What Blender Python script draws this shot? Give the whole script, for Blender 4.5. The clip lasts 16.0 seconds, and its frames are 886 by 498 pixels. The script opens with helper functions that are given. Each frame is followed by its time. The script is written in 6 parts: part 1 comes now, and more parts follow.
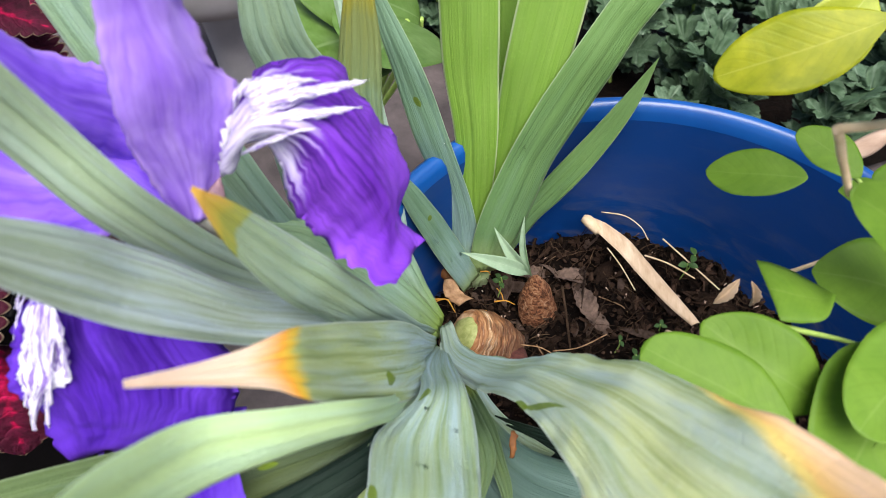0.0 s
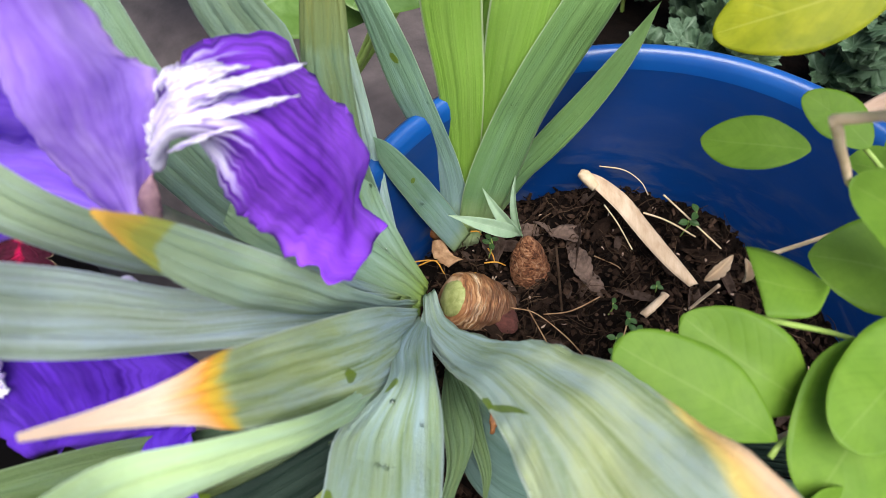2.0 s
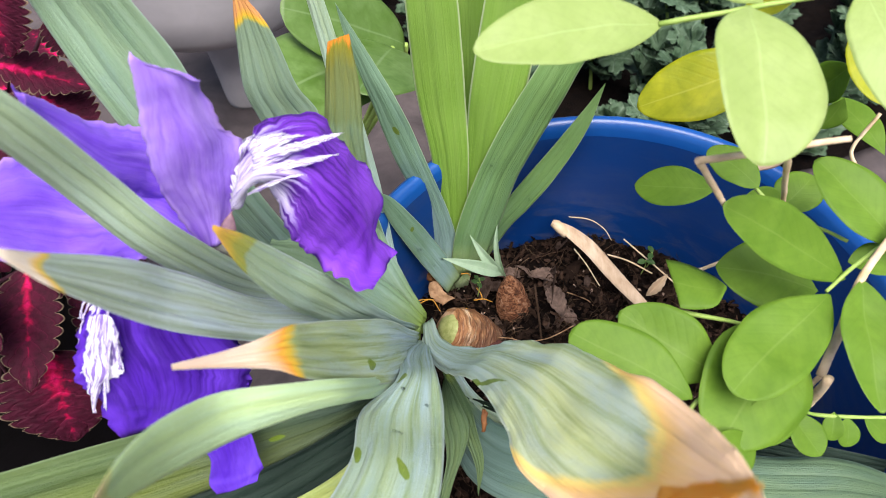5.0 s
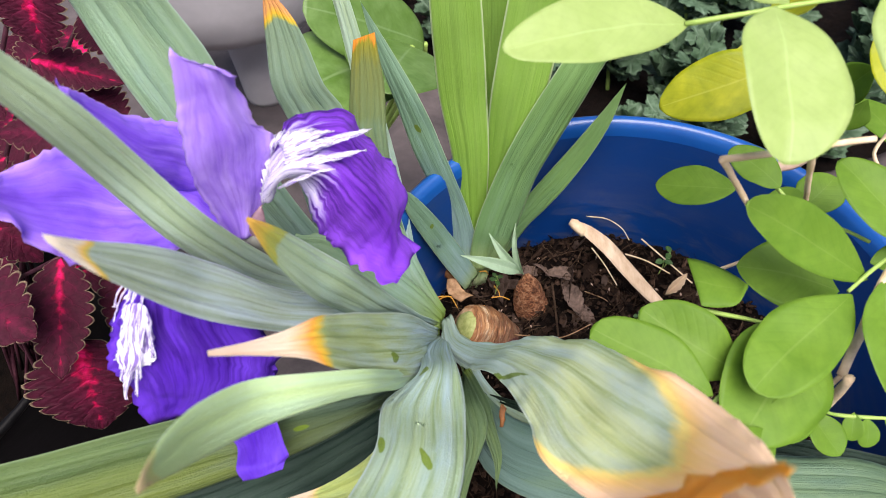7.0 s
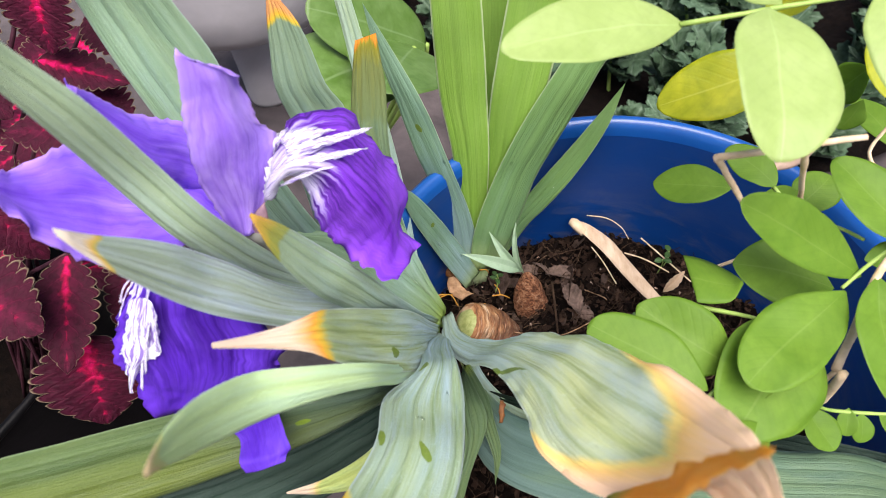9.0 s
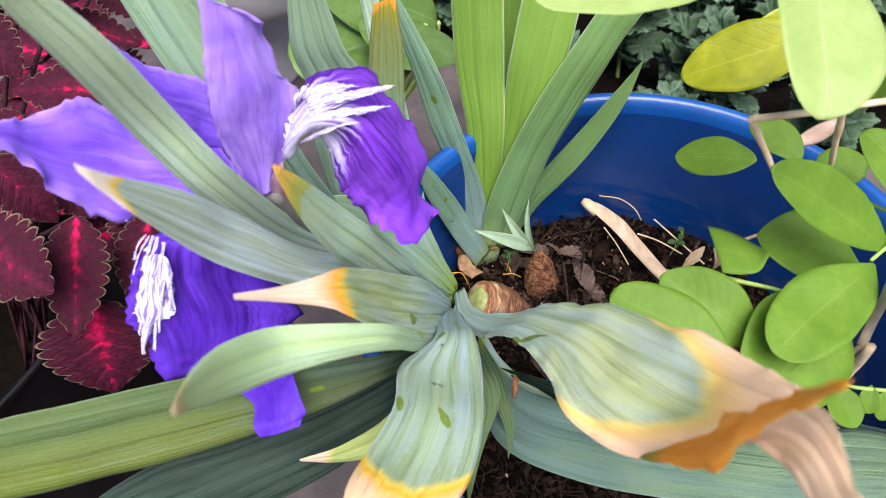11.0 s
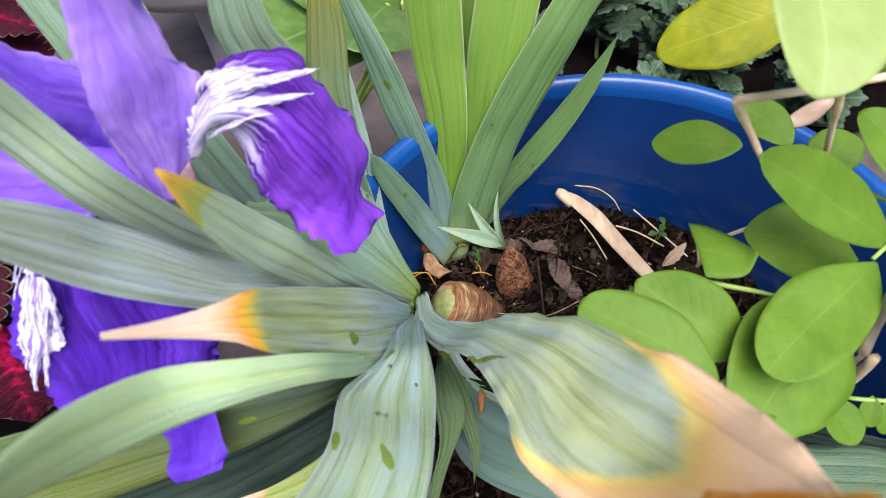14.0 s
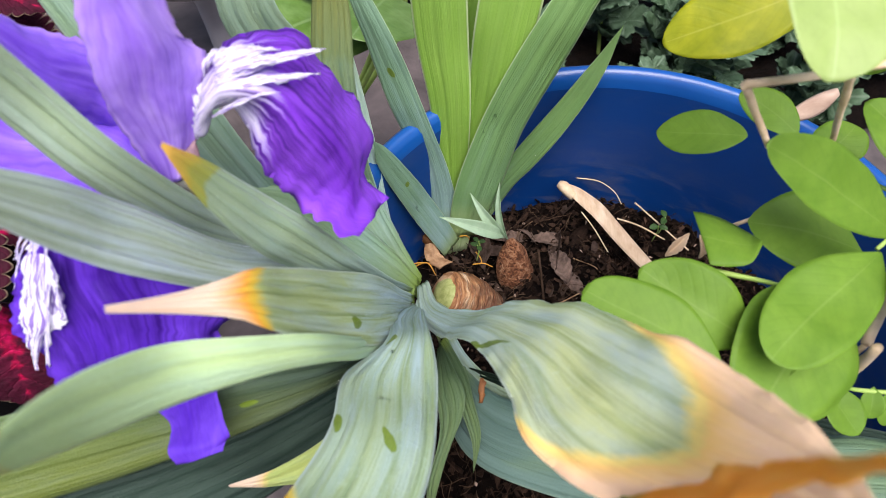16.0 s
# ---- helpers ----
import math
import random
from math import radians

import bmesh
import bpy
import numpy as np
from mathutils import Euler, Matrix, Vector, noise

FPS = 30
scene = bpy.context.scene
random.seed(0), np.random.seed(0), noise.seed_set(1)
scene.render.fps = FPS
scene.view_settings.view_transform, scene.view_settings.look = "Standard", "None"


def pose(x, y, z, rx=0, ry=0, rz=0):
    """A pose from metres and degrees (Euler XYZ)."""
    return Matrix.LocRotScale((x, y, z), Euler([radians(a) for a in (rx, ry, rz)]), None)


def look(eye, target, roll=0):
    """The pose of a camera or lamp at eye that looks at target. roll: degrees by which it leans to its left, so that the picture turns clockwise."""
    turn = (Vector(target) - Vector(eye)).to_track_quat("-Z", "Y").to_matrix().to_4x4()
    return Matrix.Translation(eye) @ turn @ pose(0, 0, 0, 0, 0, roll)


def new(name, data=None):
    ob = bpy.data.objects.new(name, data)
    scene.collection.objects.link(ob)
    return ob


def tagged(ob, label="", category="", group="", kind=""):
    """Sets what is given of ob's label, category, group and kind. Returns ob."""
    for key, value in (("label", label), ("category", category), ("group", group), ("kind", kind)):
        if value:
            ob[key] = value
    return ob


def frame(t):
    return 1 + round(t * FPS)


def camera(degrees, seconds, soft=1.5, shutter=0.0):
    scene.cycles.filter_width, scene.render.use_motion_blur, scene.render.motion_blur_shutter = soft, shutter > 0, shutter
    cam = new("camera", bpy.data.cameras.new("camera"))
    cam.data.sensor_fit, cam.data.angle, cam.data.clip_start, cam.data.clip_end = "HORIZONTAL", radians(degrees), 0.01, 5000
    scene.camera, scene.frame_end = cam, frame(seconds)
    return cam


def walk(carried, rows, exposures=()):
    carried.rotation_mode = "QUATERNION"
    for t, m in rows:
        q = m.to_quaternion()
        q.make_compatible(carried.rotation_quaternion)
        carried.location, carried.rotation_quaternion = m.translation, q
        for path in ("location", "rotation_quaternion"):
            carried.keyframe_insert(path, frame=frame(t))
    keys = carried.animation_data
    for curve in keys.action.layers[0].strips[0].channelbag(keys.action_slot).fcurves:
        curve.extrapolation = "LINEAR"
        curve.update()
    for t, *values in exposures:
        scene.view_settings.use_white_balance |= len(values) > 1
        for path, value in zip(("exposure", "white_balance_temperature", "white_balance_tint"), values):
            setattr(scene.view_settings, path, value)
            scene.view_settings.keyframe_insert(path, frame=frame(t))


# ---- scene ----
cam = camera(72.0, 16.0, soft=0.7)
# seconds, place in metres, turn in degrees
PATH = [
    (0, -0.0951, -0.1303, 0.4642, 38.37, -0.08, -0.27),
    (0.5, -0.0842, -0.1111, 0.4615, 35.70, 1.42, -0.13),
    (1, -0.0751, -0.0924, 0.4418, 29.60, 0.96, -0.24),
    (1.5, -0.0767, -0.0893, 0.4410, 30.10, 1.26, -0.58),
    (2, -0.0793, -0.1081, 0.4640, 31.64, 1.49, 0.20),
    (2.5, -0.0744, -0.1371, 0.4883, 35.26, 2.62, -0.20),
    (3, -0.0733, -0.1496, 0.5130, 37.79, 3.38, -1.44),
    (3.5, -0.0758, -0.1543, 0.5141, 38.05, 2.87, -1.00),
    (4, -0.0750, -0.1527, 0.5112, 38.15, 2.65, -1.16),
    (4.5, -0.0816, -0.1547, 0.5016, 37.98, 1.69, -1.12),
    (4.7, -0.0799, -0.1553, 0.5023, 38.35, 1.68, -1.46),
    (6.8, -0.0840, -0.1587, 0.5023, 38.20, 2.15, -0.30),
    (7, -0.0846, -0.1594, 0.5042, 38.39, 2.12, -0.18),
    (7.5, -0.0906, -0.1596, 0.4994, 38.06, 1.53, -0.15),
    (8, -0.0834, -0.1595, 0.5040, 38.41, 2.20, -0.38),
    (8.2, -0.0827, -0.1597, 0.5048, 38.29, 2.23, -0.27),
    (10.5, -0.0898, -0.1691, 0.5070, 39.00, 2.34, 0.32),
    (11, -0.0921, -0.1682, 0.4959, 37.90, 1.49, 0.71),
    (11.5, -0.0817, -0.1391, 0.4723, 36.07, 0.52, -0.89),
    (12, -0.0799, -0.1259, 0.4554, 34.23, 0.77, -1.07),
    (12.5, -0.0800, -0.1316, 0.4625, 35.09, 0.99, -1.59),
    (13, -0.0798, -0.1408, 0.4707, 35.98, 1.31, -1.27),
    (13.5, -0.0798, -0.1456, 0.4761, 36.46, 1.37, -1.08),
    (14, -0.0781, -0.1444, 0.4761, 36.59, 1.48, -1.10),
    (14.5, -0.0805, -0.1437, 0.4725, 36.24, 1.19, -0.88),
    (15, -0.0798, -0.1444, 0.4727, 36.23, 1.21, -0.95),
    (15.5, -0.0781, -0.1437, 0.4757, 36.52, 1.33, -1.26),
    (16, -0.0804, -0.1473, 0.4731, 36.36, 0.84, -0.65),
]
walk(cam, [(t, pose(x, y, z, rx, ry, rz)) for t, x, y, z, rx, ry, rz in PATH], [(0, 1.04, 6330, 9), (0.5, 0.84, 6330, 10), (1.8, 1.0, 6250, 8.5), (4.5, 1.02, 6330, 12), (8.2, 1.04, 6400, 14), (10.5, 1.13, 6200, 14), (12.5, 0.92, 6170, 13), (14, 0.97, 6170, 13), (16, 0.98, 6250, 14)])

cam.data.dof.use_dof, cam.data.dof.focus_distance, cam.data.dof.aperture_fstop = True, 0.32, 16.0

# ---- world and light: bright overcast daylight ----
world = bpy.data.worlds.new("sky")
scene.world = world
world.use_nodes = True
wn, wl = world.node_tree.nodes, world.node_tree.links
sky = wn.new("ShaderNodeTexSky")
sky.sky_type, sky.sun_disc = "NISHITA", False
sky.sun_elevation, sky.sun_rotation = radians(67), radians(163)
sky.air_density, sky.dust_density, sky.ozone_density = 1.0, 4.0, 1.0
wl.new(sky.outputs["Color"], wn["Background"].inputs["Color"])
wn["Background"].inputs["Strength"].default_value = 0.080
sun_data = bpy.data.lights.new("sun", "SUN")
sun_data.energy, sun_data.angle, sun_data.color = 3.15, radians(52), (1.0, 0.96, 0.90)
sun = new("sun", sun_data)
sun.matrix_world = look((0.19, -0.8, 2.0), (0, 0, 0))


# ---- materials ----
class Mat:
    """A small builder of node materials."""

    def __init__(self, name, rough=0.5, metal=0.0, spec=0.5):
        self.m = bpy.data.materials.new(name)
        self.m.use_nodes = True
        self.t = self.m.node_tree
        self.b = self.t.nodes["Principled BSDF"]
        self.b.inputs["Roughness"].default_value = rough
        self.b.inputs["Metallic"].default_value = metal
        self.b.inputs["Specular IOR Level"].default_value = spec

    def node(self, kind, **kw):
        n = self.t.nodes.new(kind)
        for k, v in kw.items():
            n.inputs[k].default_value = v
        return n

    def link(self, a, b):
        self.t.links.new(a, b)

    def uv(self, sx=1.0, sy=1.0):
        n = self.node("ShaderNodeTexCoord")
        s = self.node("ShaderNodeMapping")
        s.inputs["Scale"].default_value = (sx, sy, 1)
        self.link(n.outputs["UV"], s.inputs["Vector"])
        return s.outputs["Vector"]

    def obj(self, s=1.0):
        n = self.node("ShaderNodeTexCoord")
        k = self.node("ShaderNodeMapping")
        k.inputs["Scale"].default_value = (s, s, s) if not hasattr(s, "__len__") else s
        self.link(n.outputs["Object"], k.inputs["Vector"])
        return k.outputs["Vector"]

    def noise(self, vec, scale=5.0, detail=3.0, rough=0.55, dist=0.0):
        n = self.node("ShaderNodeTexNoise", Scale=scale, Detail=detail, Roughness=rough, Distortion=dist)
        self.link(vec, n.inputs["Vector"])
        return n.outputs["Fac"]

    def ramp(self, fac, *stops):
        n = self.node("ShaderNodeValToRGB")
        el = n.color_ramp.elements
        while len(el) < len(stops):
            el.new(0.5)
        for e, (p, c) in zip(el, stops):
            e.position, e.color = p, (*c, 1) if hasattr(c, "__len__") else (c, c, c, 1)
        self.link(fac, n.inputs["Fac"])
        return n.outputs["Color"]

    def mix(self, fac, a, b, mode="MIX"):
        n = self.node("ShaderNodeMix")
        n.data_type, n.blend_type = "RGBA", mode
        for v, s in ((fac, n.inputs[0]), (a, n.inputs[6]), (b, n.inputs[7])):
            if hasattr(v, "is_output"):
                self.link(v, s)
            elif hasattr(v, "__len__"):
                s.default_value = (*v, 1)
            else:
                s.default_value = v
        return n.outputs[2]

    def math(self, op, a, b=0.0):
        n = self.node("ShaderNodeMath")
        n.operation = op
        for v, s in ((a, n.inputs[0]), (b, n.inputs[1])):
            if hasattr(v, "is_output"):
                self.link(v, s)
            else:
                s.default_value = v
        return n.outputs[0]

    def split(self, vec):
        n = self.node("ShaderNodeSeparateXYZ")
        self.link(vec, n.inputs[0])
        return n.outputs

    def color(self, c):
        if hasattr(c, "is_output"):
            self.link(c, self.b.inputs["Base Color"])
        else:
            self.b.inputs["Base Color"].default_value = (*c, 1)
        self.c = c
        return self

    def bump(self, h, strength=0.3, distance=0.001):
        n = self.node("ShaderNodeBump", Strength=strength, Distance=distance)
        self.link(h, n.inputs["Height"])
        self.link(n.outputs["Normal"], self.b.inputs["Normal"])
        return self

    def thin(self, amount, tint=(1, 1, 1)):
        """Lets light through, as leaves and petals do."""
        out = self.t.nodes["Material Output"]
        tr = self.node("ShaderNodeBsdfTranslucent")
        k = self.mix(1.0, self.c, tint, "MULTIPLY")
        self.link(k, tr.inputs["Color"])
        m = self.node("ShaderNodeMixShader")
        m.inputs[0].default_value = amount
        self.link(self.b.outputs[0], m.inputs[1])
        self.link(tr.outputs[0], m.inputs[2])
        self.link(m.outputs[0], out.inputs["Surface"])
        return self


def iris_leaf_material(name, dark, light, edge, tip=None, veins=16, blotch=0.35, thin=0.25, rough=0.45, marks=(), broadly=0.62, edge_turn=0.02, bloom=0.0, margin=0.010, rim=None, foot=(0.30, 0.40, 0.08), spec=0.28, foot_end=0.13, olive=0.0, nerves=5, across=0.0, ribs=0.26):
    """Parallel-veined blade: u runs across, v from base to tip. tip: (v where it turns, three colours, where they stand). marks: bruises (u, v, half sizes, slant)."""
    m = Mat(name, rough, spec=spec)
    u, v, _ = m.split(m.uv())
    fine = m.noise(m.uv(veins * 3.2, 1.2), 1.0, 2, 0.6, 0.15)
    streak = m.noise(m.uv(veins * 0.40, 1.0), 1.0, 6, 0.56, 0.35)
    patch = m.noise(m.uv(3.2, 5.0), 1.0, 5, 0.62, 0.4)
    dapple = m.noise(m.uv(9.0, 2.6), 1.0, 6, 0.66, 0.8)
    speck = m.noise(m.obj(520), 1.0, 4, 0.7)
    grain = m.noise(m.obj(1500), 1.0, 2)
    under = (dark[0] * 0.60, dark[1] * 0.75, dark[2] * 0.45)
    c = m.mix(m.ramp(streak, (0.34, 0.5 - 0.5 * broadly), (0.64, 0.5 + 0.5 * broadly)), dark, light)
    c = m.mix(m.math("MULTIPLY", m.ramp(m.math("ADD", patch, m.math("MULTIPLY", m.math("SUBTRACT", v, 0.45), 0.45)), (0.42, 0), (0.72, 1)), blotch), c, edge)
    if across:
        c = m.mix(m.math("MULTIPLY", m.ramp(m.math("ADD", u, m.math("MULTIPLY", streak, 0.5)), (0.55, 0), (1.0, 1)), across), c, edge)
    if bloom:
        k = m.math("MULTIPLY", m.ramp(m.math("ADD", v, m.math("MULTIPLY", patch, 0.8)), (0.45, bloom), (1.15, 0.0)), m.ramp(streak, (0.28, 0.45), (0.6, 1.0)))
        c = m.mix(k, c, (0.45, 0.60, 0.76))
    if olive:
        c = m.mix(m.math("MULTIPLY", m.ramp(dapple, (0.45, 0), (0.66, 1)), olive), c, (0.20, 0.27, 0.05))
    # ribs: a few soft lines along the blade, and many hair lines between them
    bend = m.math("ADD", m.math("MULTIPLY", u, math.pi * nerves), m.math("MULTIPLY", patch, 2.6))
    rib = m.math("ABSOLUTE", m.math("SINE", bend))
    c = m.mix(m.math("MULTIPLY", m.ramp(rib, (0.0, 1), (0.35, 0)), m.math("MULTIPLY", m.ramp(dapple, (0.40, 0.0), (0.62, 1)), ribs)), c, under)
    c = m.mix(m.math("MULTIPLY", m.ramp(fine, (0.52, 0), (0.66, 1)), 0.12), c, under)
    c = m.mix(m.math("MULTIPLY", m.ramp(speck, (0.56, 0), (0.70, 1)), 0.20), c, [min(1, x * 1.25) for x in light])
    side = m.math("ABSOLUTE", m.math("SUBTRACT", u, 0.5))
    c = m.mix(m.ramp(side, (0.494 - margin * 2, 0), (0.497 - margin, 0.8)), c, rim or [min(1, x * 1.05 + 0.06) for x in light])
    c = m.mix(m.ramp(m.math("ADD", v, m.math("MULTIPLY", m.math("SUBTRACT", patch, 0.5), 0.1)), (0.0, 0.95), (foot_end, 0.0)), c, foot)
    if tip:
        at, c1, c2, c3, p2, p3 = (*tip, 0.18, 0.4)[:6]
        w = m.math("ADD", v, m.math("MULTIPLY", m.math("SUBTRACT", m.noise(m.uv(5, 6), 1.0, 5, 0.65), 0.5), 0.34 * (1 - at)))
        w = m.math("ADD", w, m.math("MULTIPLY", m.math("MULTIPLY", side, side), edge_turn * 4))
        f = m.node("ShaderNodeMapRange")
        f.inputs["From Min"].default_value, f.inputs["From Max"].default_value = at, 1.0
        m.link(w, f.inputs["Value"])
        scorch = m.ramp(f.outputs[0], (0.02, c1), (p2 * 0.75, [0.7 * a + 0.3 * b for a, b in zip(c1, c2)]), (p2, c2), (p3, c3), (0.97, [min(1, x * 1.05) for x in c3]))
        scorch = m.mix(m.math("MULTIPLY", m.ramp(fine, (0.48, 0), (0.66, 1)), 0.16), scorch, [x * 0.5 for x in c2])
        scorch = m.mix(m.math("MULTIPLY", m.ramp(dapple, (0.54, 0), (0.66, 1)), 0.30), scorch, c2)
        c = m.mix(m.ramp(f.outputs[0], (0.0, 0), (0.1, 1)), c, scorch)
    for mu, mv, ru, rv, slant in marks:
        dv = m.math("SUBTRACT", v, mv)
        du = m.math("ADD", m.math("SUBTRACT", u, mu), m.math("MULTIPLY", dv, slant))
        du, dv = m.math("DIVIDE", du, ru), m.math("DIVIDE", dv, rv)
        q = m.math("ADD", m.math("MULTIPLY", du, du), m.math("MULTIPLY", dv, dv))
        q = m.math("ADD", q, m.math("MULTIPLY", m.math("SUBTRACT", m.noise(m.uv(24, 46), 1.0, 3), 0.5), 0.9))
        c = m.mix(m.ramp(q, (0.75, 0.9), (1.05, 0)), c, m.mix(speck, (0.09, 0.15, 0.006), (0.19, 0.27, 0.015)))
    m.color(c)
    m.bump(m.math("ADD", m.math("MULTIPLY", m.math("ADD", fine, m.math("MULTIPLY", streak, 1.3)), 0.5), m.math("ADD", m.math("MULTIPLY", m.ramp(rib, (0.0, 0), (0.8, 1)), 2.2 * ribs), m.math("MULTIPLY", m.math("ADD", grain, speck), 0.25))), 0.75, 0.0016)
    m.link(m.math("ADD", m.math("MULTIPLY", patch, 0.35), rough - 0.17), m.b.inputs["Roughness"])
    return m.thin(thin * 0.8, (1.0, 1.0, 0.6)).m


YELLOW = (0.82, 0.48, 0.03)
pale_blade = iris_leaf_material("pale_blade", (0.29, 0.42, 0.28), (0.48, 0.60, 0.48), (0.44, 0.55, 0.25), blotch=0.35, bloom=0.65, nerves=4, olive=0.2)
curled_blade = iris_leaf_material("curled_blade", (0.40, 0.59, 0.36), (0.52, 0.69, 0.46), (0.54, 0.70, 0.27), (0.955, (0.54, 0.62, 0.24), (0.66, 0.58, 0.28), (0.74, 0.58, 0.34), 0.5, 0.85), blotch=0.6, bloom=0.3, nerves=3, foot=(0.20, 0.32, 0.20), foot_end=0.25, ribs=0.06, broadly=0.35)
scorched_blade = iris_leaf_material("scorched_blade", (0.27, 0.38, 0.22), (0.50, 0.60, 0.50), (0.44, 0.50, 0.16), (0.815, (0.66, 0.50, 0.05), (0.84, 0.38, 0.05), (0.93, 0.72, 0.56)), marks=((0.70, 0.521, 0.085, 0.020, 0.6),), blotch=0.6, bloom=1.0, olive=0.75, nerves=6, foot=(0.34, 0.44, 0.36))
wide_blade = iris_leaf_material("wide_scorched_blade", (0.36, 0.46, 0.36), (0.53, 0.62, 0.53), (0.60, 0.65, 0.28), (0.767, (0.88, 0.72, 0.22), (0.98, 0.64, 0.22), (0.98, 0.68, 0.45)), marks=((0.15, 0.463, 0.035, 0.042, -3.2), (0.03, 0.425, 0.06, 0.012, 0.0)), edge_turn=0.17, blotch=0.8, bloom=0.7, foot=(0.40, 0.50, 0.42), olive=0.7, nerves=6, broadly=0.38, ribs=0.16)
front_blade = iris_leaf_material("front_blade", (0.20, 0.30, 0.25), (0.36, 0.46, 0.44), (0.36, 0.44, 0.17), (0.845, (0.66, 0.58, 0.14), YELLOW, (0.80, 0.56, 0.34)), marks=((0.16, 0.429, 0.10, 0.020, 0.8), (0.575, 0.697, 0.05, 0.028, -3.0), (0.06, 0.664, 0.045, 0.022, -1.0)), blotch=0.45, bloom=0.85, olive=0.6, nerves=4, broadly=0.5, ribs=0.3, edge_turn=0.06, foot=(0.36, 0.47, 0.40))
yellow_tipped = iris_leaf_material("yellow_tipped_blade", (0.28, 0.42, 0.30), (0.46, 0.59, 0.49), (0.38, 0.46, 0.14), (0.90, (0.38, 0.44, 0.10), (0.62, 0.50, 0.08), (0.88, 0.52, 0.10), 0.5, 0.85), bloom=0.6, nerves=4)
orange_tipped = iris_leaf_material("orange_tipped_blade", (0.13, 0.22, 0.15), (0.23, 0.33, 0.26), (0.28, 0.36, 0.16), (0.93, (0.5, 0.45, 0.06), YELLOW, (0.75, 0.35, 0.12)), bloom=0.5)
dry_tipped = iris_leaf_material("dry_tipped_blade", (0.38, 0.50, 0.50), (0.58, 0.68, 0.74), (0.42, 0.49, 0.24), (0.945, (0.72, 0.58, 0.12), (0.95, 0.64, 0.14), (0.96, 0.84, 0.70)), blotch=0.45, bloom=1.0, olive=0.5)
cropped_blade = iris_leaf_material("cropped_blade", (0.11, 0.19, 0.11), (0.20, 0.29, 0.19), (0.22, 0.24, 0.03), (0.76, (0.15, 0.21, 0.09), (0.26, 0.24, 0.02), (0.66, 0.24, 0.02), 0.93, 0.99))
# foot darkens the whole length: wet base, plus painted shade under the plant
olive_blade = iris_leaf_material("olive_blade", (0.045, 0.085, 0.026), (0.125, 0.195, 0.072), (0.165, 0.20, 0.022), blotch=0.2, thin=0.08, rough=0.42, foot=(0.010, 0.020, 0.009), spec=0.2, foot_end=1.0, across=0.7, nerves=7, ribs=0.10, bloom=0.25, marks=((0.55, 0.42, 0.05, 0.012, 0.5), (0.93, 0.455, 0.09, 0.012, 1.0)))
# old wet low leaves; colour lowered further for shade under the upper leaves
dark_shaded_blade = iris_leaf_material("dark_shaded_blade", (0.007, 0.017, 0.011), (0.018, 0.034, 0.026), (0.040, 0.065, 0.05), blotch=0.6, thin=0.03, rough=0.5, foot=(0.008, 0.016, 0.007), spec=0.14, nerves=6)
mid_blade = iris_leaf_material("mid_blade", (0.15, 0.27, 0.15), (0.29, 0.42, 0.30), (0.33, 0.44, 0.20), bloom=0.35)
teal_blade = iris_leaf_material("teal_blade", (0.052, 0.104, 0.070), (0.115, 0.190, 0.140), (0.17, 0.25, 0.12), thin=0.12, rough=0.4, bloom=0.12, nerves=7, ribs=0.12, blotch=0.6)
bright_blade = iris_leaf_material("bright_blade", (0.20, 0.38, 0.045), (0.30, 0.49, 0.085), (0.38, 0.54, 0.15), veins=12, ribs=0.10, blotch=0.25, thin=0.4, margin=0.016, rim=(0.62, 0.72, 0.44), foot=(0.55, 0.64, 0.38), nerves=4, foot_end=0.10)
fresh_blade = iris_leaf_material("fresh_blade", (0.125, 0.260, 0.060), (0.200, 0.345, 0.115), (0.25, 0.38, 0.15), veins=12, ribs=0.10, blotch=0.3, thin=0.3, margin=0.012, rim=(0.42, 0.54, 0.32), foot=(0.40, 0.52, 0.20), bloom=0.12, nerves=4, broadly=0.5)
cool_blade = iris_leaf_material("cool_blade", (0.13, 0.26, 0.15), (0.25, 0.39, 0.28), (0.28, 0.42, 0.25), veins=12, ribs=0.10, blotch=0.25, thin=0.3, margin=0.012, rim=(0.46, 0.58, 0.40), foot=(0.36, 0.48, 0.18), bloom=0.45, marks=((0.4, 0.62, 0.10, 0.016, 0.5),))
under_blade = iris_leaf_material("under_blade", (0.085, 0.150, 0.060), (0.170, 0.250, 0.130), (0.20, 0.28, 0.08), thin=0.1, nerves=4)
lime_blade = iris_leaf_material("lime_blade", (0.30, 0.40, 0.10), (0.48, 0.57, 0.22), (0.58, 0.60, 0.14), (0.80, (0.60, 0.56, 0.16), (0.80, 0.60, 0.30), (0.88, 0.68, 0.52)), nerves=3, bloom=0.2)
crown_blade = iris_leaf_material("crown_blade", (0.19, 0.33, 0.18), (0.35, 0.49, 0.38), (0.34, 0.46, 0.18), foot=(0.25, 0.36, 0.05), foot_end=0.42, bloom=0.4)
dry_flap = iris_leaf_material("dry_flap", (0.92, 0.42, 0.04), (0.98, 0.58, 0.12), (0.96, 0.70, 0.25), blotch=0.4, thin=0.7, ribs=0.1)


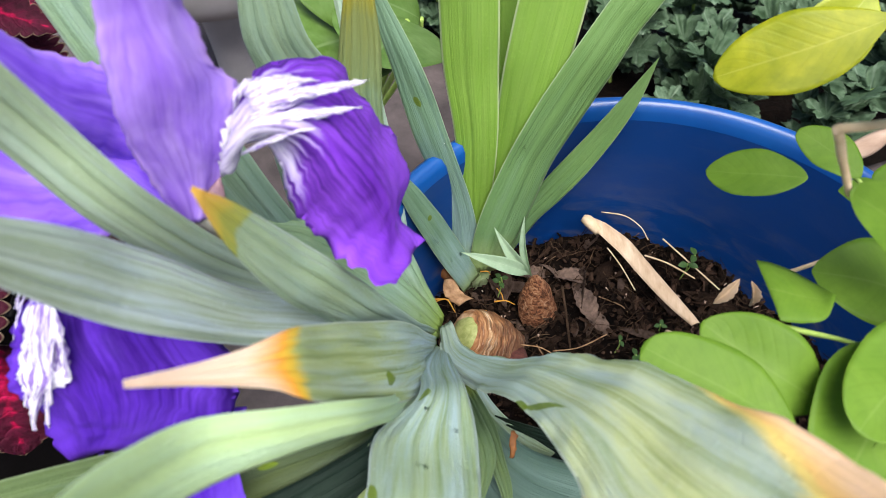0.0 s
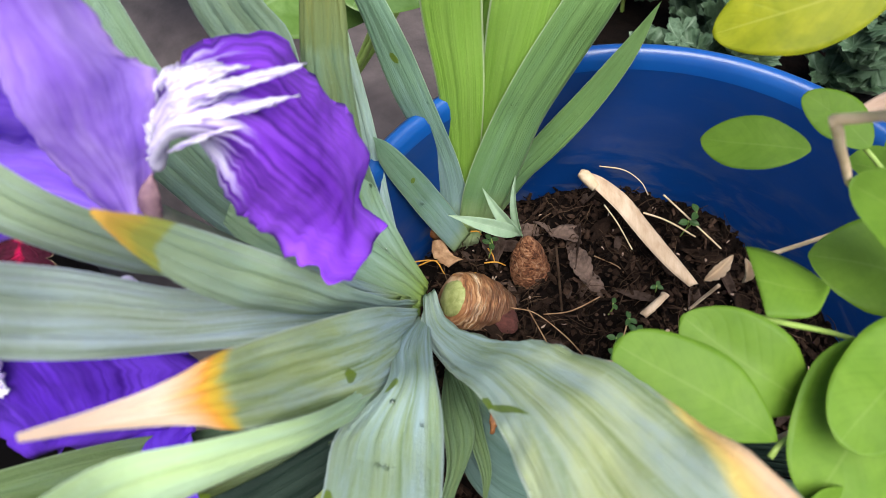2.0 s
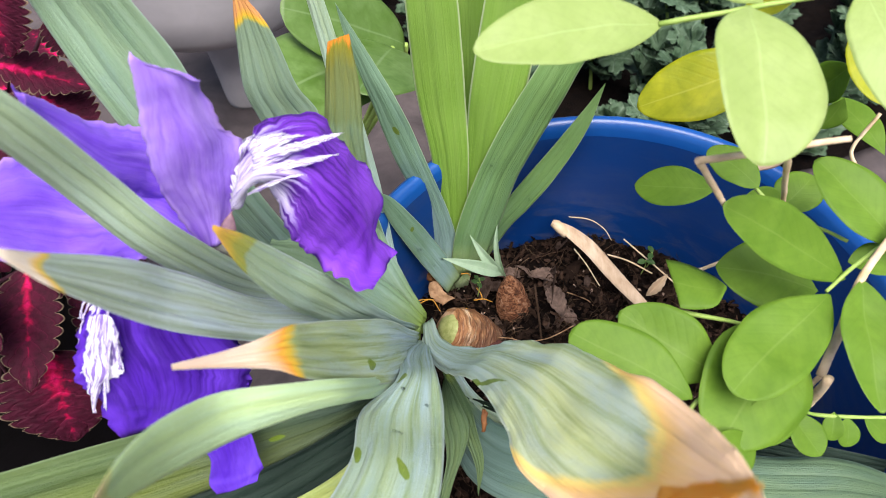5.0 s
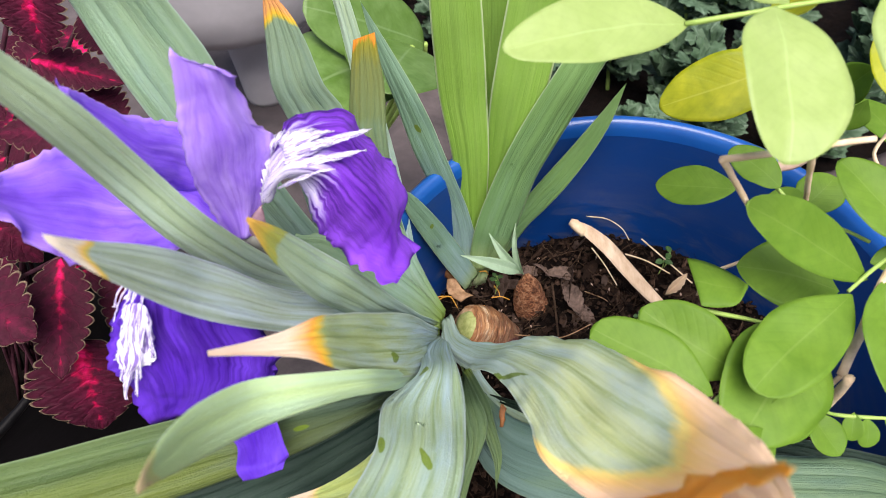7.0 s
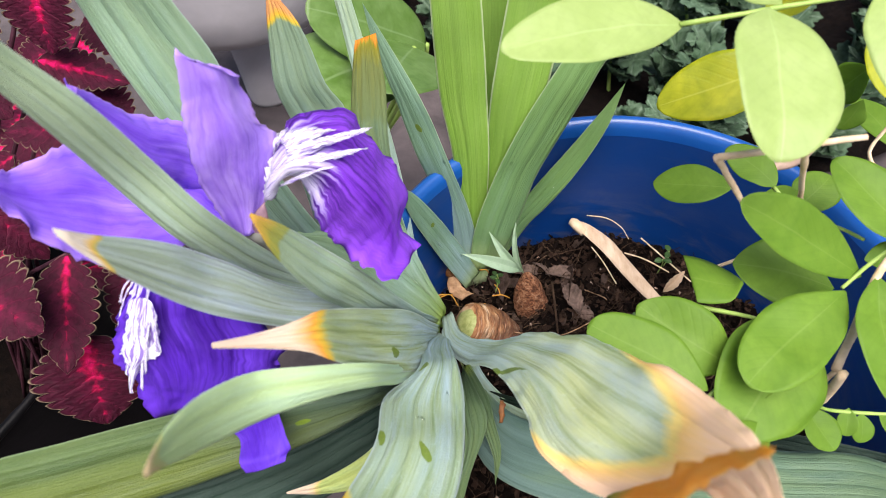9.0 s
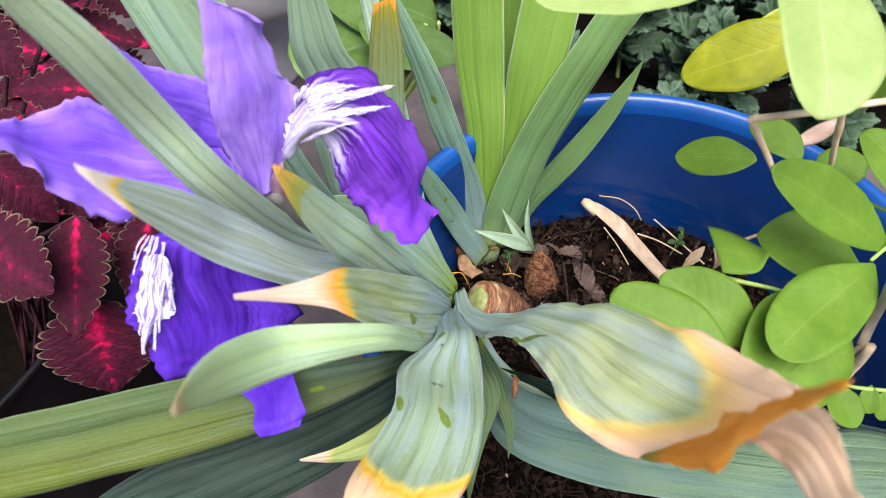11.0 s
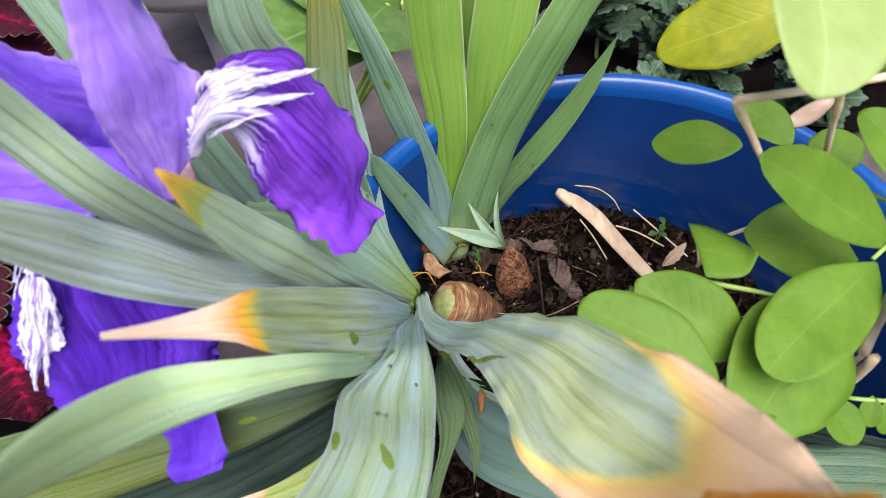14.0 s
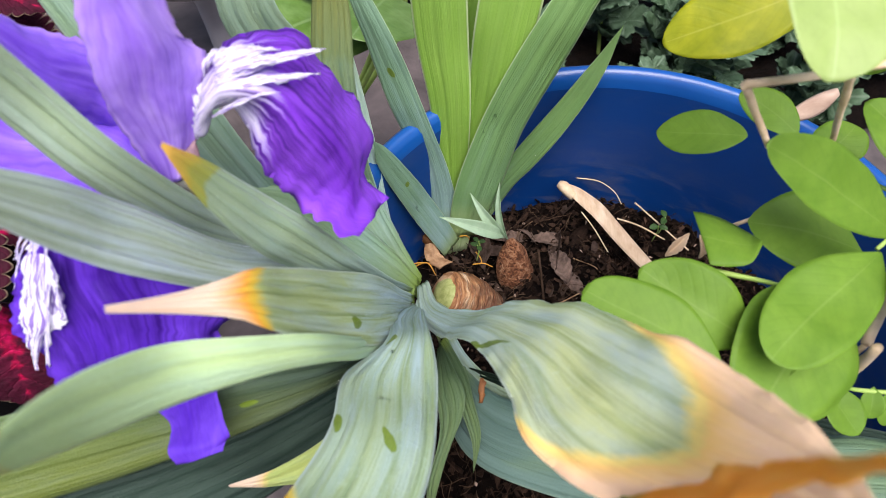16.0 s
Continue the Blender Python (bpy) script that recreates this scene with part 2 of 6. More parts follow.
def petal_material(name, deep, mid, pale, strength=0.3, pale_base=0.0, near=0.0, edge=0.0, reach=0.75, veins=24):
    """u runs across, v from claw to tip; strength: how plainly the veins show, reach: how far they run."""
    m = Mat(name, 0.55, spec=0.2)
    u, v, _ = m.split(m.uv())
    fan = m.noise(m.uv(veins, 1.6), 1.0, 4, 0.58, 0.35)
    thread = m.noise(m.uv(58, 2.2), 1.0, 3, 0.6, 0.3)
    broad = m.noise(m.uv(2.6, 2.0), 1.0, 4, 0.6, 0.6)
    crease = m.noise(m.uv(9, 2.4), 1.0, 5, 0.65, 1.2)
    grain = m.noise(m.obj(1600), 1.0, 2)
    c = m.mix(m.ramp(broad, (0.34, 0), (0.68, 1)), mid, pale)
    run = m.ramp(m.math("ADD", v, m.math("MULTIPLY", m.math("SUBTRACT", broad, 0.5), 0.5)), (reach - 0.25, 1), (reach + 0.15, 0.12))
    c = m.mix(m.math("MULTIPLY", m.math("MULTIPLY", m.ramp(fan, (0.47, 0), (0.60, 1)), strength), run), c, deep)
    c = m.mix(m.math("MULTIPLY", m.math("MULTIPLY", m.ramp(thread, (0.53, 0), (0.62, 1)), 0.2 + 0.3 * (strength > 0.5)), run), c, deep)
    c = m.mix(m.math("MULTIPLY", m.ramp(crease, (0.56, 0), (0.68, 1)), 0.22), c, deep)
    c = m.mix(m.math("MULTIPLY", grain, 0.16), c, pale)
    side = m.math("ABSOLUTE", m.math("SUBTRACT", u, 0.5))
    if edge:
        c = m.mix(m.ramp(m.math("ADD", side, m.math("MULTIPLY", m.math("SUBTRACT", broad, 0.5), 0.16)), (0.42, 0), (0.51, edge)), c, [min(1, x * 1.25 + 0.05) for x in pale])
    if pale_base:
        w = m.math("ADD", v, m.math("MULTIPLY", m.math("SUBTRACT", fan, 0.5), 0.60))
        w = m.math("ADD", w, m.math("MULTIPLY", u, near))
        f = m.ramp(w, (pale_base - 0.04, 1), (pale_base + 0.10, 0))
        f = m.math("MULTIPLY", f, m.ramp(thread, (0.56, 1), (0.62, 0.15)))
        c = m.mix(f, c, (0.82, 0.78, 0.92))
    m.color(c)
    m.bump(m.math("ADD", m.math("MULTIPLY", fan, 0.5), m.math("ADD", m.math("MULTIPLY", crease, 0.7), m.math("MULTIPLY", m.math("ADD", thread, grain), 0.25))), 0.45, 0.0009)
    return m.thin(0.3, (1.0, 0.9, 1.0)).m


fall_purple = petal_material("fall_purple", (0.035, 0.003, 0.16), (0.175, 0.028, 0.56), (0.33, 0.10, 0.78), 0.95, 0.40, 0.22, reach=0.66)
fall_violet = petal_material("fall_violet", (0.035, 0.003, 0.20), (0.095, 0.018, 0.50), (0.19, 0.065, 0.70), 0.8, 0.08, 0.0, reach=0.80, veins=11)
fall_plain = petal_material("fall_plain", (0.05, 0.008, 0.24), (0.085, 0.018, 0.48), (0.17, 0.065, 0.66), 0.3, edge=0.3)
standard_lilac = petal_material("standard_lilac", (0.12, 0.035, 0.46), (0.30, 0.14, 0.75), (0.60, 0.41, 0.95), 0.28, edge=0.6, veins=15)
standard_violet = petal_material("standard_violet", (0.06, 0.012, 0.42), (0.22, 0.075, 0.78), (0.45, 0.26, 0.95), 0.28, edge=0.8, veins=13)
m = Mat("crest_white", 0.5, spec=0.3)
_l = m.noise(m.uv(13, 4.5), 1.0, 3, 0.6, 0.8)
_c = m.mix(m.ramp(_l, (0.51, 0), (0.56, 0.9)), (0.88, 0.86, 0.93), (0.22, 0.11, 0.50))
crest_white = m.color(_c).bump(_l, 0.3, 0.0006).thin(0.3).m


def leaflet_material(name, dark, light, vein, thin=0.4, rough=0.4, shade=1.0):
    m = Mat(name, rough, spec=0.35)
    u, v, _ = m.split(m.uv())
    side = m.math("ABSOLUTE", m.math("SUBTRACT", u, 0.5))
    patch = m.noise(m.obj(60), 1.0, 3, 0.55, 0.5)
    grain = m.noise(m.obj(700), 1.0, 2)
    c = m.mix(m.ramp(patch, (0.3, 0), (0.7, 1)), dark, light)
    wv = m.node("ShaderNodeTexWave", Scale=1.0, Distortion=1.5, Detail=1.0)
    k = m.node("ShaderNodeCombineXYZ")
    m.link(m.math("MULTIPLY", m.math("SUBTRACT", v, m.math("MULTIPLY", side, 0.55)), 3.2), k.inputs[0])
    m.link(k.outputs[0], wv.inputs["Vector"])
    ribs = m.ramp(wv.outputs["Fac"], (0.72, 0), (0.99, 1))
    c = m.mix(m.math("MULTIPLY", ribs, 0.05), c, [x * 0.6 for x in dark])
    mott = m.noise(m.obj(260), 1.0, 4, 0.65)
    c = m.mix(m.math("MULTIPLY", m.ramp(mott, (0.45, 0), (0.7, 1)), 0.22), c, [x * 0.7 for x in dark])
    c = m.mix(m.ramp(side, (0.006, 0.45), (0.02, 0.0)), c, vein)
    info = m.node("ShaderNodeObjectInfo")
    c = m.mix(m.math("MULTIPLY", info.outputs["Random"], 0.30 * shade), c, [x * 0.72 for x in dark])
    m.color(c)
    m.bump(m.math("ADD", m.math("MULTIPLY", ribs, -0.2), m.math("MULTIPLY", grain, 0.3)), 0.3, 0.0006)
    return m.thin(thin, (1.0, 1.0, 0.5)).m


vine_green = leaflet_material("vine_green", (0.122, 0.250, 0.016), (0.205, 0.355, 0.034), (0.24, 0.37, 0.07), rough=0.55)
vine_pale = leaflet_material("vine_pale", (0.36, 0.48, 0.14), (0.46, 0.58, 0.21), (0.52, 0.68, 0.28), thin=0.4, shade=0.2)
vine_lime = leaflet_material("vine_lime", (0.36, 0.44, 0.03), (0.56, 0.60, 0.08), (0.6, 0.64, 0.2), shade=0.1)
vine_yellow = leaflet_material("vine_yellow", (0.27, 0.33, 0.008), (0.57, 0.57, 0.020), (0.6, 0.6, 0.1), shade=0.1)
round_green = leaflet_material("round_green", (0.085, 0.17, 0.022), (0.17, 0.28, 0.08), (0.27, 0.38, 0.18), thin=0.2)
m = Mat("mum_green", 0.6, spec=0.25)
_x, _y, _ = m.split(m.obj(1.0))
_t = m.math("ABSOLUTE", m.math("COSINE", m.math("MULTIPLY", m.math("ARCTAN2", _x, m.math("SUBTRACT", _y, 0.016)), 2.5)))
_n, _g = m.noise(m.obj(150), 1.0, 4, 0.6), m.noise(m.obj(900), 1.0, 3)
_c = m.mix(m.ramp(_n, (0.3, 0), (0.7, 1)), (0.030, 0.060, 0.028), (0.125, 0.195, 0.125))
_c = m.mix(m.math("MULTIPLY", _g, 0.3), _c, (0.035, 0.075, 0.030))
_c = m.mix(m.math("MULTIPLY", m.ramp(_t, (0.985, 0), (0.999, 1)), 0.45), _c, (0.26, 0.34, 0.25))
_c = m.mix(m.math("MULTIPLY", m.node("ShaderNodeObjectInfo").outputs["Random"], 0.6), _c, (0.035, 0.072, 0.030))
mum_green = m.color(_c).bump(m.math("ADD", m.math("MULTIPLY", m.ramp(_t, (0.95, 1), (1.0, 0)), 0.6), m.math("ADD", _n, m.math("MULTIPLY", _g, 0.4))), 0.6, 0.0015).thin(0.1).m
sprout_green = leaflet_material("sprout_green", (0.33, 0.48, 0.30), (0.48, 0.62, 0.46), (0.6, 0.7, 0.5), shade=0.2)

coleus_m = Mat("coleus_red", 0.6, spec=0.08)
_u, _v, _ = coleus_m.split(coleus_m.uv())
_side = coleus_m.math("ABSOLUTE", coleus_m.math("SUBTRACT", _u, 0.5))
_n = coleus_m.noise(coleus_m.obj(120), 1.0, 4, 0.6, 0.5)
_f = coleus_m.noise(coleus_m.obj(330), 1.0, 4, 0.65, 0.3)
_k = coleus_m.math("ABSOLUTE", coleus_m.math("SINE", coleus_m.math("MULTIPLY", coleus_m.math("SUBTRACT", _v, coleus_m.math("MULTIPLY", _side, 0.5)), 7.0 * math.pi)))
_w = coleus_m.math("ADD", coleus_m.math("MULTIPLY", _side, 1.1), coleus_m.math("MULTIPLY", coleus_m.math("SUBTRACT", _n, 0.5), 0.30))
_w = coleus_m.math("ADD", _w, coleus_m.math("MULTIPLY", _v, 0.20))
_w = coleus_m.math("ADD", _w, coleus_m.math("MULTIPLY", _k, 0.07))
_w = coleus_m.math("ADD", _w, coleus_m.math("MULTIPLY", coleus_m.node("ShaderNodeObjectInfo").outputs["Random"], 0.14))
_c = coleus_m.ramp(_w, (0.11, (0.68, 0.009, 0.12)), (0.18, (0.40, 0.006, 0.055)), (0.235, (0.095, 0.008, 0.028)), (0.45, (0.050, 0.007, 0.018)))
_c = coleus_m.mix(coleus_m.math("MULTIPLY", coleus_m.ramp(_f, (0.46, 0), (0.62, 1)), 0.55), _c, (0.022, 0.004, 0.009))
_c = coleus_m.mix(coleus_m.math("MULTIPLY", coleus_m.ramp(_k, (0.0, 1), (0.16, 0)), 0.35), _c, (0.13, 0.016, 0.04))
_c = coleus_m.mix(coleus_m.ramp(_side, (0.470, 0), (0.490, 0.75)), _c, (0.28, 0.22, 0.14))
_q = coleus_m.math("ADD", _f, coleus_m.math("MULTIPLY", coleus_m.ramp(_k, (0.0, 0), (0.3, 1)), 0.8))
coleus_red = coleus_m.color(_c).bump(_q, 0.35, 0.0015).thin(0.12).m


def plain_material(name, dark, light, scale=40, rough=0.6, bump=0.2, dist=0.001, spec=0.4, stretch=None, island=0.0):
    m = Mat(name, rough, spec=spec)
    vec = m.obj(stretch or scale)
    a, b = m.noise(vec, 1.0, 5, 0.6, 0.3), m.noise(m.obj(scale * 9), 1.0, 3, 0.6)
    c = m.mix(m.ramp(a, (0.3, 0), (0.7, 1)), dark, light)
    c = m.mix(m.math("MULTIPLY", b, 0.3), c, dark)
    if island:
        g = m.node("ShaderNodeNewGeometry")
        c = m.mix(m.math("MULTIPLY", m.math("POWER", g.outputs["Random Per Island"], 0.4), island), c, [x * 0.2 for x in dark])
    m.color(c)
    m.bump(m.math("ADD", a, m.math("MULTIPLY", b, 0.5)), bump, dist)
    return m.m


# lining blue: the same plastic, darkened for the shade inside the pot
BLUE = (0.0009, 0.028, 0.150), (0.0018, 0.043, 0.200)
# outer wall and rim: paler copy, with sky light put into the colour
blue_plastic = plain_material("lit_blue_plastic", (0.003, 0.052, 0.24), (0.006, 0.085, 0.33), 14, 0.30, 0.08, 0.0005, spec=0.6)
m = Mat("shaded_blue_inside", 0.42, spec=0.45)
_d = m.noise(m.obj((30, 30, 90)), 1.0, 5, 0.65, 0.8)
_z = m.split(m.obj(1.0))[2]
_dirt = m.math("MULTIPLY", m.ramp(_d, (0.48, 0), (0.72, 1)), m.ramp(_z, (0.16, 0.55), (0.205, 0.06)))
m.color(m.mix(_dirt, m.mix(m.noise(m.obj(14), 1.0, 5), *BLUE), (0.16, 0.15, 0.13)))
m.bump(_d, 0.1, 0.0005)
shaded_blue_inside = m.m
black_plastic = plain_material("black_plastic", (0.002, 0.002, 0.002), (0.006, 0.005, 0.006), 25, 0.5, 0.25, spec=0.1)
white_glaze = plain_material("white_planter", (0.36, 0.34, 0.35), (0.48, 0.455, 0.47), 18, 0.45, 0.15, 0.001)
soil_dark = plain_material("soil_dark", (0.002, 0.0012, 0.001), (0.012, 0.007, 0.005), 130, 0.85, 1.0, 0.006, spec=0.08)
chip_brown = plain_material("bark_chips", (0.009, 0.005, 0.003), (0.155, 0.090, 0.062), 90, 0.8, 0.8, 0.003, spec=0.08, island=0.97)
root_brown = plain_material("root_fibres", (0.02, 0.011, 0.007), (0.19, 0.115, 0.072), 90, 0.8, 0.4, island=0.8, spec=0.1)
orange_root = plain_material("orange_root", (0.5, 0.22, 0.02), (0.7, 0.36, 0.05), 90, 0.6)
m = Mat("bulb_brown", 0.7, spec=0.25)
_w, _n = m.noise(m.obj((330, 330, 420)), 1.0, 5, 0.65, 0.9), m.noise(m.obj(1100), 1.0, 3, 0.6)
_c = m.ramp(_w, (0.36, (0.035, 0.012, 0.006)), (0.47, (0.22, 0.080, 0.034)), (0.57, (0.44, 0.20, 0.095)), (0.68, (0.58, 0.36, 0.22)))
bulb_brown = m.color(m.mix(m.math("MULTIPLY", _n, 0.45), _c, (0.10, 0.035, 0.016))).bump(m.math("ADD", _w, m.math("MULTIPLY", _n, 0.4)), 1.0, 0.004).m
m = Mat("rhizome_tan", 0.65, spec=0.3)
_w = m.noise(m.obj((420, 45, 45)), 1.0, 4, 0.65, 0.6)
_n, _g = m.noise(m.obj(90), 1.0, 4, 0.6, 0.5), m.noise(m.obj((1300, 150, 150)), 1.0, 3)
_x = m.split(m.obj(1.0))[0]
_c = m.ramp(_w, (0.32, (0.06, 0.024, 0.012)), (0.46, (0.27, 0.115, 0.045)), (0.58, (0.44, 0.25, 0.12)), (0.70, (0.74, 0.60, 0.44)))
_c = m.mix(m.math("MULTIPLY", m.ramp(m.math("ADD", _n, m.math("MULTIPLY", _x, 12.0)), (0.50, 0), (0.74, 1)), 0.85), _c, (0.10, 0.040, 0.020))
_c = m.mix(m.math("MULTIPLY", m.ramp(_g, (0.58, 0), (0.7, 1)), 0.4), _c, (0.66, 0.50, 0.36))
rhizome_tan = m.color(_c).bump(m.math("ADD", _w, m.math("MULTIPLY", _g, 0.5)), 0.9, 0.002).m
rhizome_cut = plain_material("rhizome_green", (0.20, 0.24, 0.06), (0.46, 0.48, 0.20), 260, 0.5, 0.4, 0.001)
straw = plain_material("straw", (0.46, 0.31, 0.19), (0.74, 0.58, 0.42), 80, 0.65, 0.3, 0.001, stretch=(200, 60, 60))
dry_twig = plain_material("dry_twig", (0.52, 0.36, 0.20), (0.80, 0.64, 0.45), 120, 0.7, 0.4)
green_stem = plain_material("green_stem", (0.22, 0.34, 0.06), (0.36, 0.48, 0.12), 90, 0.5)
plum_stem = plain_material("plum_stem", (0.08, 0.09, 0.07), (0.18, 0.17, 0.15), 120, 0.5)
maroon_stem = plain_material("maroon_stem", (0.03, 0.008, 0.014), (0.09, 0.03, 0.045), 120, 0.6, spec=0.15)
chip_pale = plain_material("decayed_leaf", (0.014, 0.008, 0.006), (0.12, 0.08, 0.062), 170, 0.85, 0.6, 0.002, spec=0.1)
leaf_scrap = plain_material("leaf_scrap", (0.022, 0.012, 0.009), (0.25, 0.165, 0.125), 140, 0.8, 0.7, 0.002)
tan_leaf = plain_material("tan_leaf", (0.34, 0.22, 0.16), (0.58, 0.43, 0.34), 90, 0.7, 0.4, 0.001, stretch=(60, 240, 60))
stub_orange = plain_material("stub_orange", (0.14, 0.045, 0.012), (0.38, 0.16, 0.045), 160, 0.6, 0.5)
pebble_red = plain_material("pebble_red", (0.07, 0.020, 0.016), (0.20, 0.065, 0.05), 300, 0.8, 0.9, 0.003)
dry_brown = plain_material("dry_brown", (0.16, 0.075, 0.03), (0.50, 0.31, 0.17), 180, 0.6, 0.4)
fibre_brown = plain_material("fibre_brown", (0.030, 0.015, 0.008), (0.36, 0.23, 0.14), 180, 0.7, 0.3, island=0.9, spec=0.1)
seed_green = leaflet_material("seedling_green", (0.045, 0.11, 0.03), (0.12, 0.24, 0.06), (0.2, 0.34, 0.12))
bract_tan = plain_material("bract_tan", (0.15, 0.08, 0.12), (0.36, 0.22, 0.24), 150, 0.6, 0.4)
paving = plain_material("paving", (0.036, 0.029, 0.030), (0.118, 0.094, 0.094), 16, 0.8, 0.5, 0.003)


# ---- mesh helpers ----
def part(name, data, material, parent=None, label=""):
    """Links a bmesh or mesh as one object, under a thing or a part."""
    if isinstance(data, bmesh.types.BMesh):
        me = bpy.data.meshes.new(name)
        data.to_mesh(me)
        data.free()
    else:
        me = data
    if not me.materials:
        me.materials.append(material)
    for p in me.polygons:
        p.use_smooth = True
    ob = new(name, me)
    ob.parent = parent
    if label:
        ob["label"] = label
    return ob


def thing(name, label, category, group="", kind=""):
    return tagged(new(name), label, category, group, kind)


def curve_through(points, n):
    """A smooth line through points (any number of columns), n samples even in length."""
    p = np.array(points, float)
    s = np.r_[0, np.cumsum(np.linalg.norm(np.diff(p[:, :3], axis=0), axis=1) + 1e-9)]
    k = np.empty_like(p)
    k[1:-1] = (p[2:] - p[:-2]) / (s[2:] - s[:-2])[:, None]
    k[0], k[-1] = (p[1] - p[0]) / (s[1] - s[0]), (p[-1] - p[-2]) / (s[-1] - s[-2])
    t = np.linspace(0, s[-1], n)
    i = np.clip(np.searchsorted(s, t, "right") - 1, 0, len(s) - 2)
    h = (s[i + 1] - s[i])[:, None]
    a = ((t - s[i]) / h[:, 0])[:, None]
    return (2 * a**3 - 3 * a**2 + 1) * p[i] + (a**3 - 2 * a**2 + a) * h * k[i] + (3 * a**2 - 2 * a**3) * p[i + 1] + (a**3 - a**2) * h * k[i + 1]


def sheet(name, grid, thick=0.0006):
    """A closed thin body over a grid of places (along, across, 3), with uv: across, along."""
    nv, nu, _ = grid.shape
    du, dv = np.gradient(grid, axis=1), np.gradient(grid, axis=0)
    nor = np.cross(du, dv)
    nor /= np.linalg.norm(nor, axis=2, keepdims=True) + 1e-12
    u, v = np.meshgrid(np.linspace(0, 1, nu), np.linspace(0, 1, nv))
    body = (1 - np.abs(2 * u - 1) ** 4) * (1 - np.abs(2 * v - 1) ** 12)
    low = grid - nor * (thick * body + 0.00004)[..., None]
    verts = np.concatenate([grid.reshape(-1, 3), low.reshape(-1, 3)])
    idx = np.arange(nv * nu).reshape(nv, nu)
    a, b, c, d = idx[:-1, :-1].ravel(), idx[:-1, 1:].ravel(), idx[1:, 1:].ravel(), idx[1:, :-1].ravel()
    top = np.stack([a, b, c, d], 1)
    bot = np.stack([d, c, b, a], 1) + nv * nu
    ring = np.r_[idx[0, :], idx[1:, -1], idx[-1, -2::-1], idx[-2:0:-1, 0]]
    nxt = np.roll(ring, -1)
    rim = np.stack([nxt, ring, ring + nv * nu, nxt + nv * nu], 1)
    faces = np.concatenate([top, bot, rim])
    me = bpy.data.meshes.new(name)
    me.from_pydata(verts.tolist(), [], faces.tolist())
    lay = me.uv_layers.new(name="UVMap")
    uv = np.stack([np.r_[u.ravel(), u.ravel()], np.r_[v.ravel(), v.ravel()]], 1)
    lay.data.foreach_set("uv", uv[faces.ravel()].ravel())
    return me


def wobble(p, scale, seed=0.0):
    return noise.noise(Vector((p[0] * scale + seed, p[1] * scale + seed * 0.7, p[2] * scale - seed)))


def loft(name, rows, nv=44, nu=11, ridge=0.0, ruffle=0.0, waves=7.0, thick=0.0006, seed=0.0, pleats=0, wave=0.0012, jag=0.0):
    """A blade or petal swept through cross-sections of (edge, middle, edge), in tenths of a millimetre."""
    r = np.array(rows, float).reshape(len(rows), 9) / 10000
    order = r[:, [3, 4, 5, 0, 1, 2, 6, 7, 8]]
    c = curve_through(order, nv)
    mid, a, b = c[:, :3], c[:, 3:6], c[:, 6:]
    if jag:
        for i in range(nv):
            a[i] += (a[i] - mid[i]) * jag * 1.6 * wobble(a[i], 420, seed)
            b[i] += (b[i] - mid[i]) * jag * 1.6 * wobble(b[i], 420, seed + 5)
    u = np.linspace(0, 1, nu)
    la, lm, lb = 2 * (u - 0.5) * (u - 1), 4 * u * (1 - u), 2 * u * (u - 0.5)
    g = a[:, None] * la[None, :, None] + mid[:, None] * lm[None, :, None] + b[:, None] * lb[None, :, None]
    width = np.linalg.norm(b - a, axis=1)
    nor = np.cross(np.gradient(g, axis=1), np.gradient(g, axis=0))
    nor /= np.linalg.norm(nor, axis=2, keepdims=True) + 1e-12
    v = np.linspace(0, 1, nv)
    off = ridge * width[:, None] * np.maximum(0, 1 - np.abs(2 * u - 1) * 4)[None]
    if pleats:
        off = off + 0.020 * (1.75 - 1.25 * v)[:, None] * width[:, None] * np.sin(u * math.pi * 2 * pleats + 0.6 * np.sin(v * 4 + seed)[:, None])
    for i in range(nv):
        for j in range(nu):
            p = g[i, j]
            off[i, j] += wave * wobble(p, 45, seed)
            if ruffle:
                e = abs(2 * u[j] - 1) ** 2.5 + max(0, v[i] - 0.8) * 3
                off[i, j] += ruffle * e * (math.sin(waves * math.tau * (v[i] + 0.12 * math.sin(9 * v[i] + seed)) + seed + 3 * u[j]) * (0.25 + 0.35 * u[j]) + 1.6 * wobble(p, 110, seed + 3))
                off[i, j] += ruffle * 0.25 * wobble(p, 320, seed)
    return sheet(name, g + nor * off[..., None], thick)


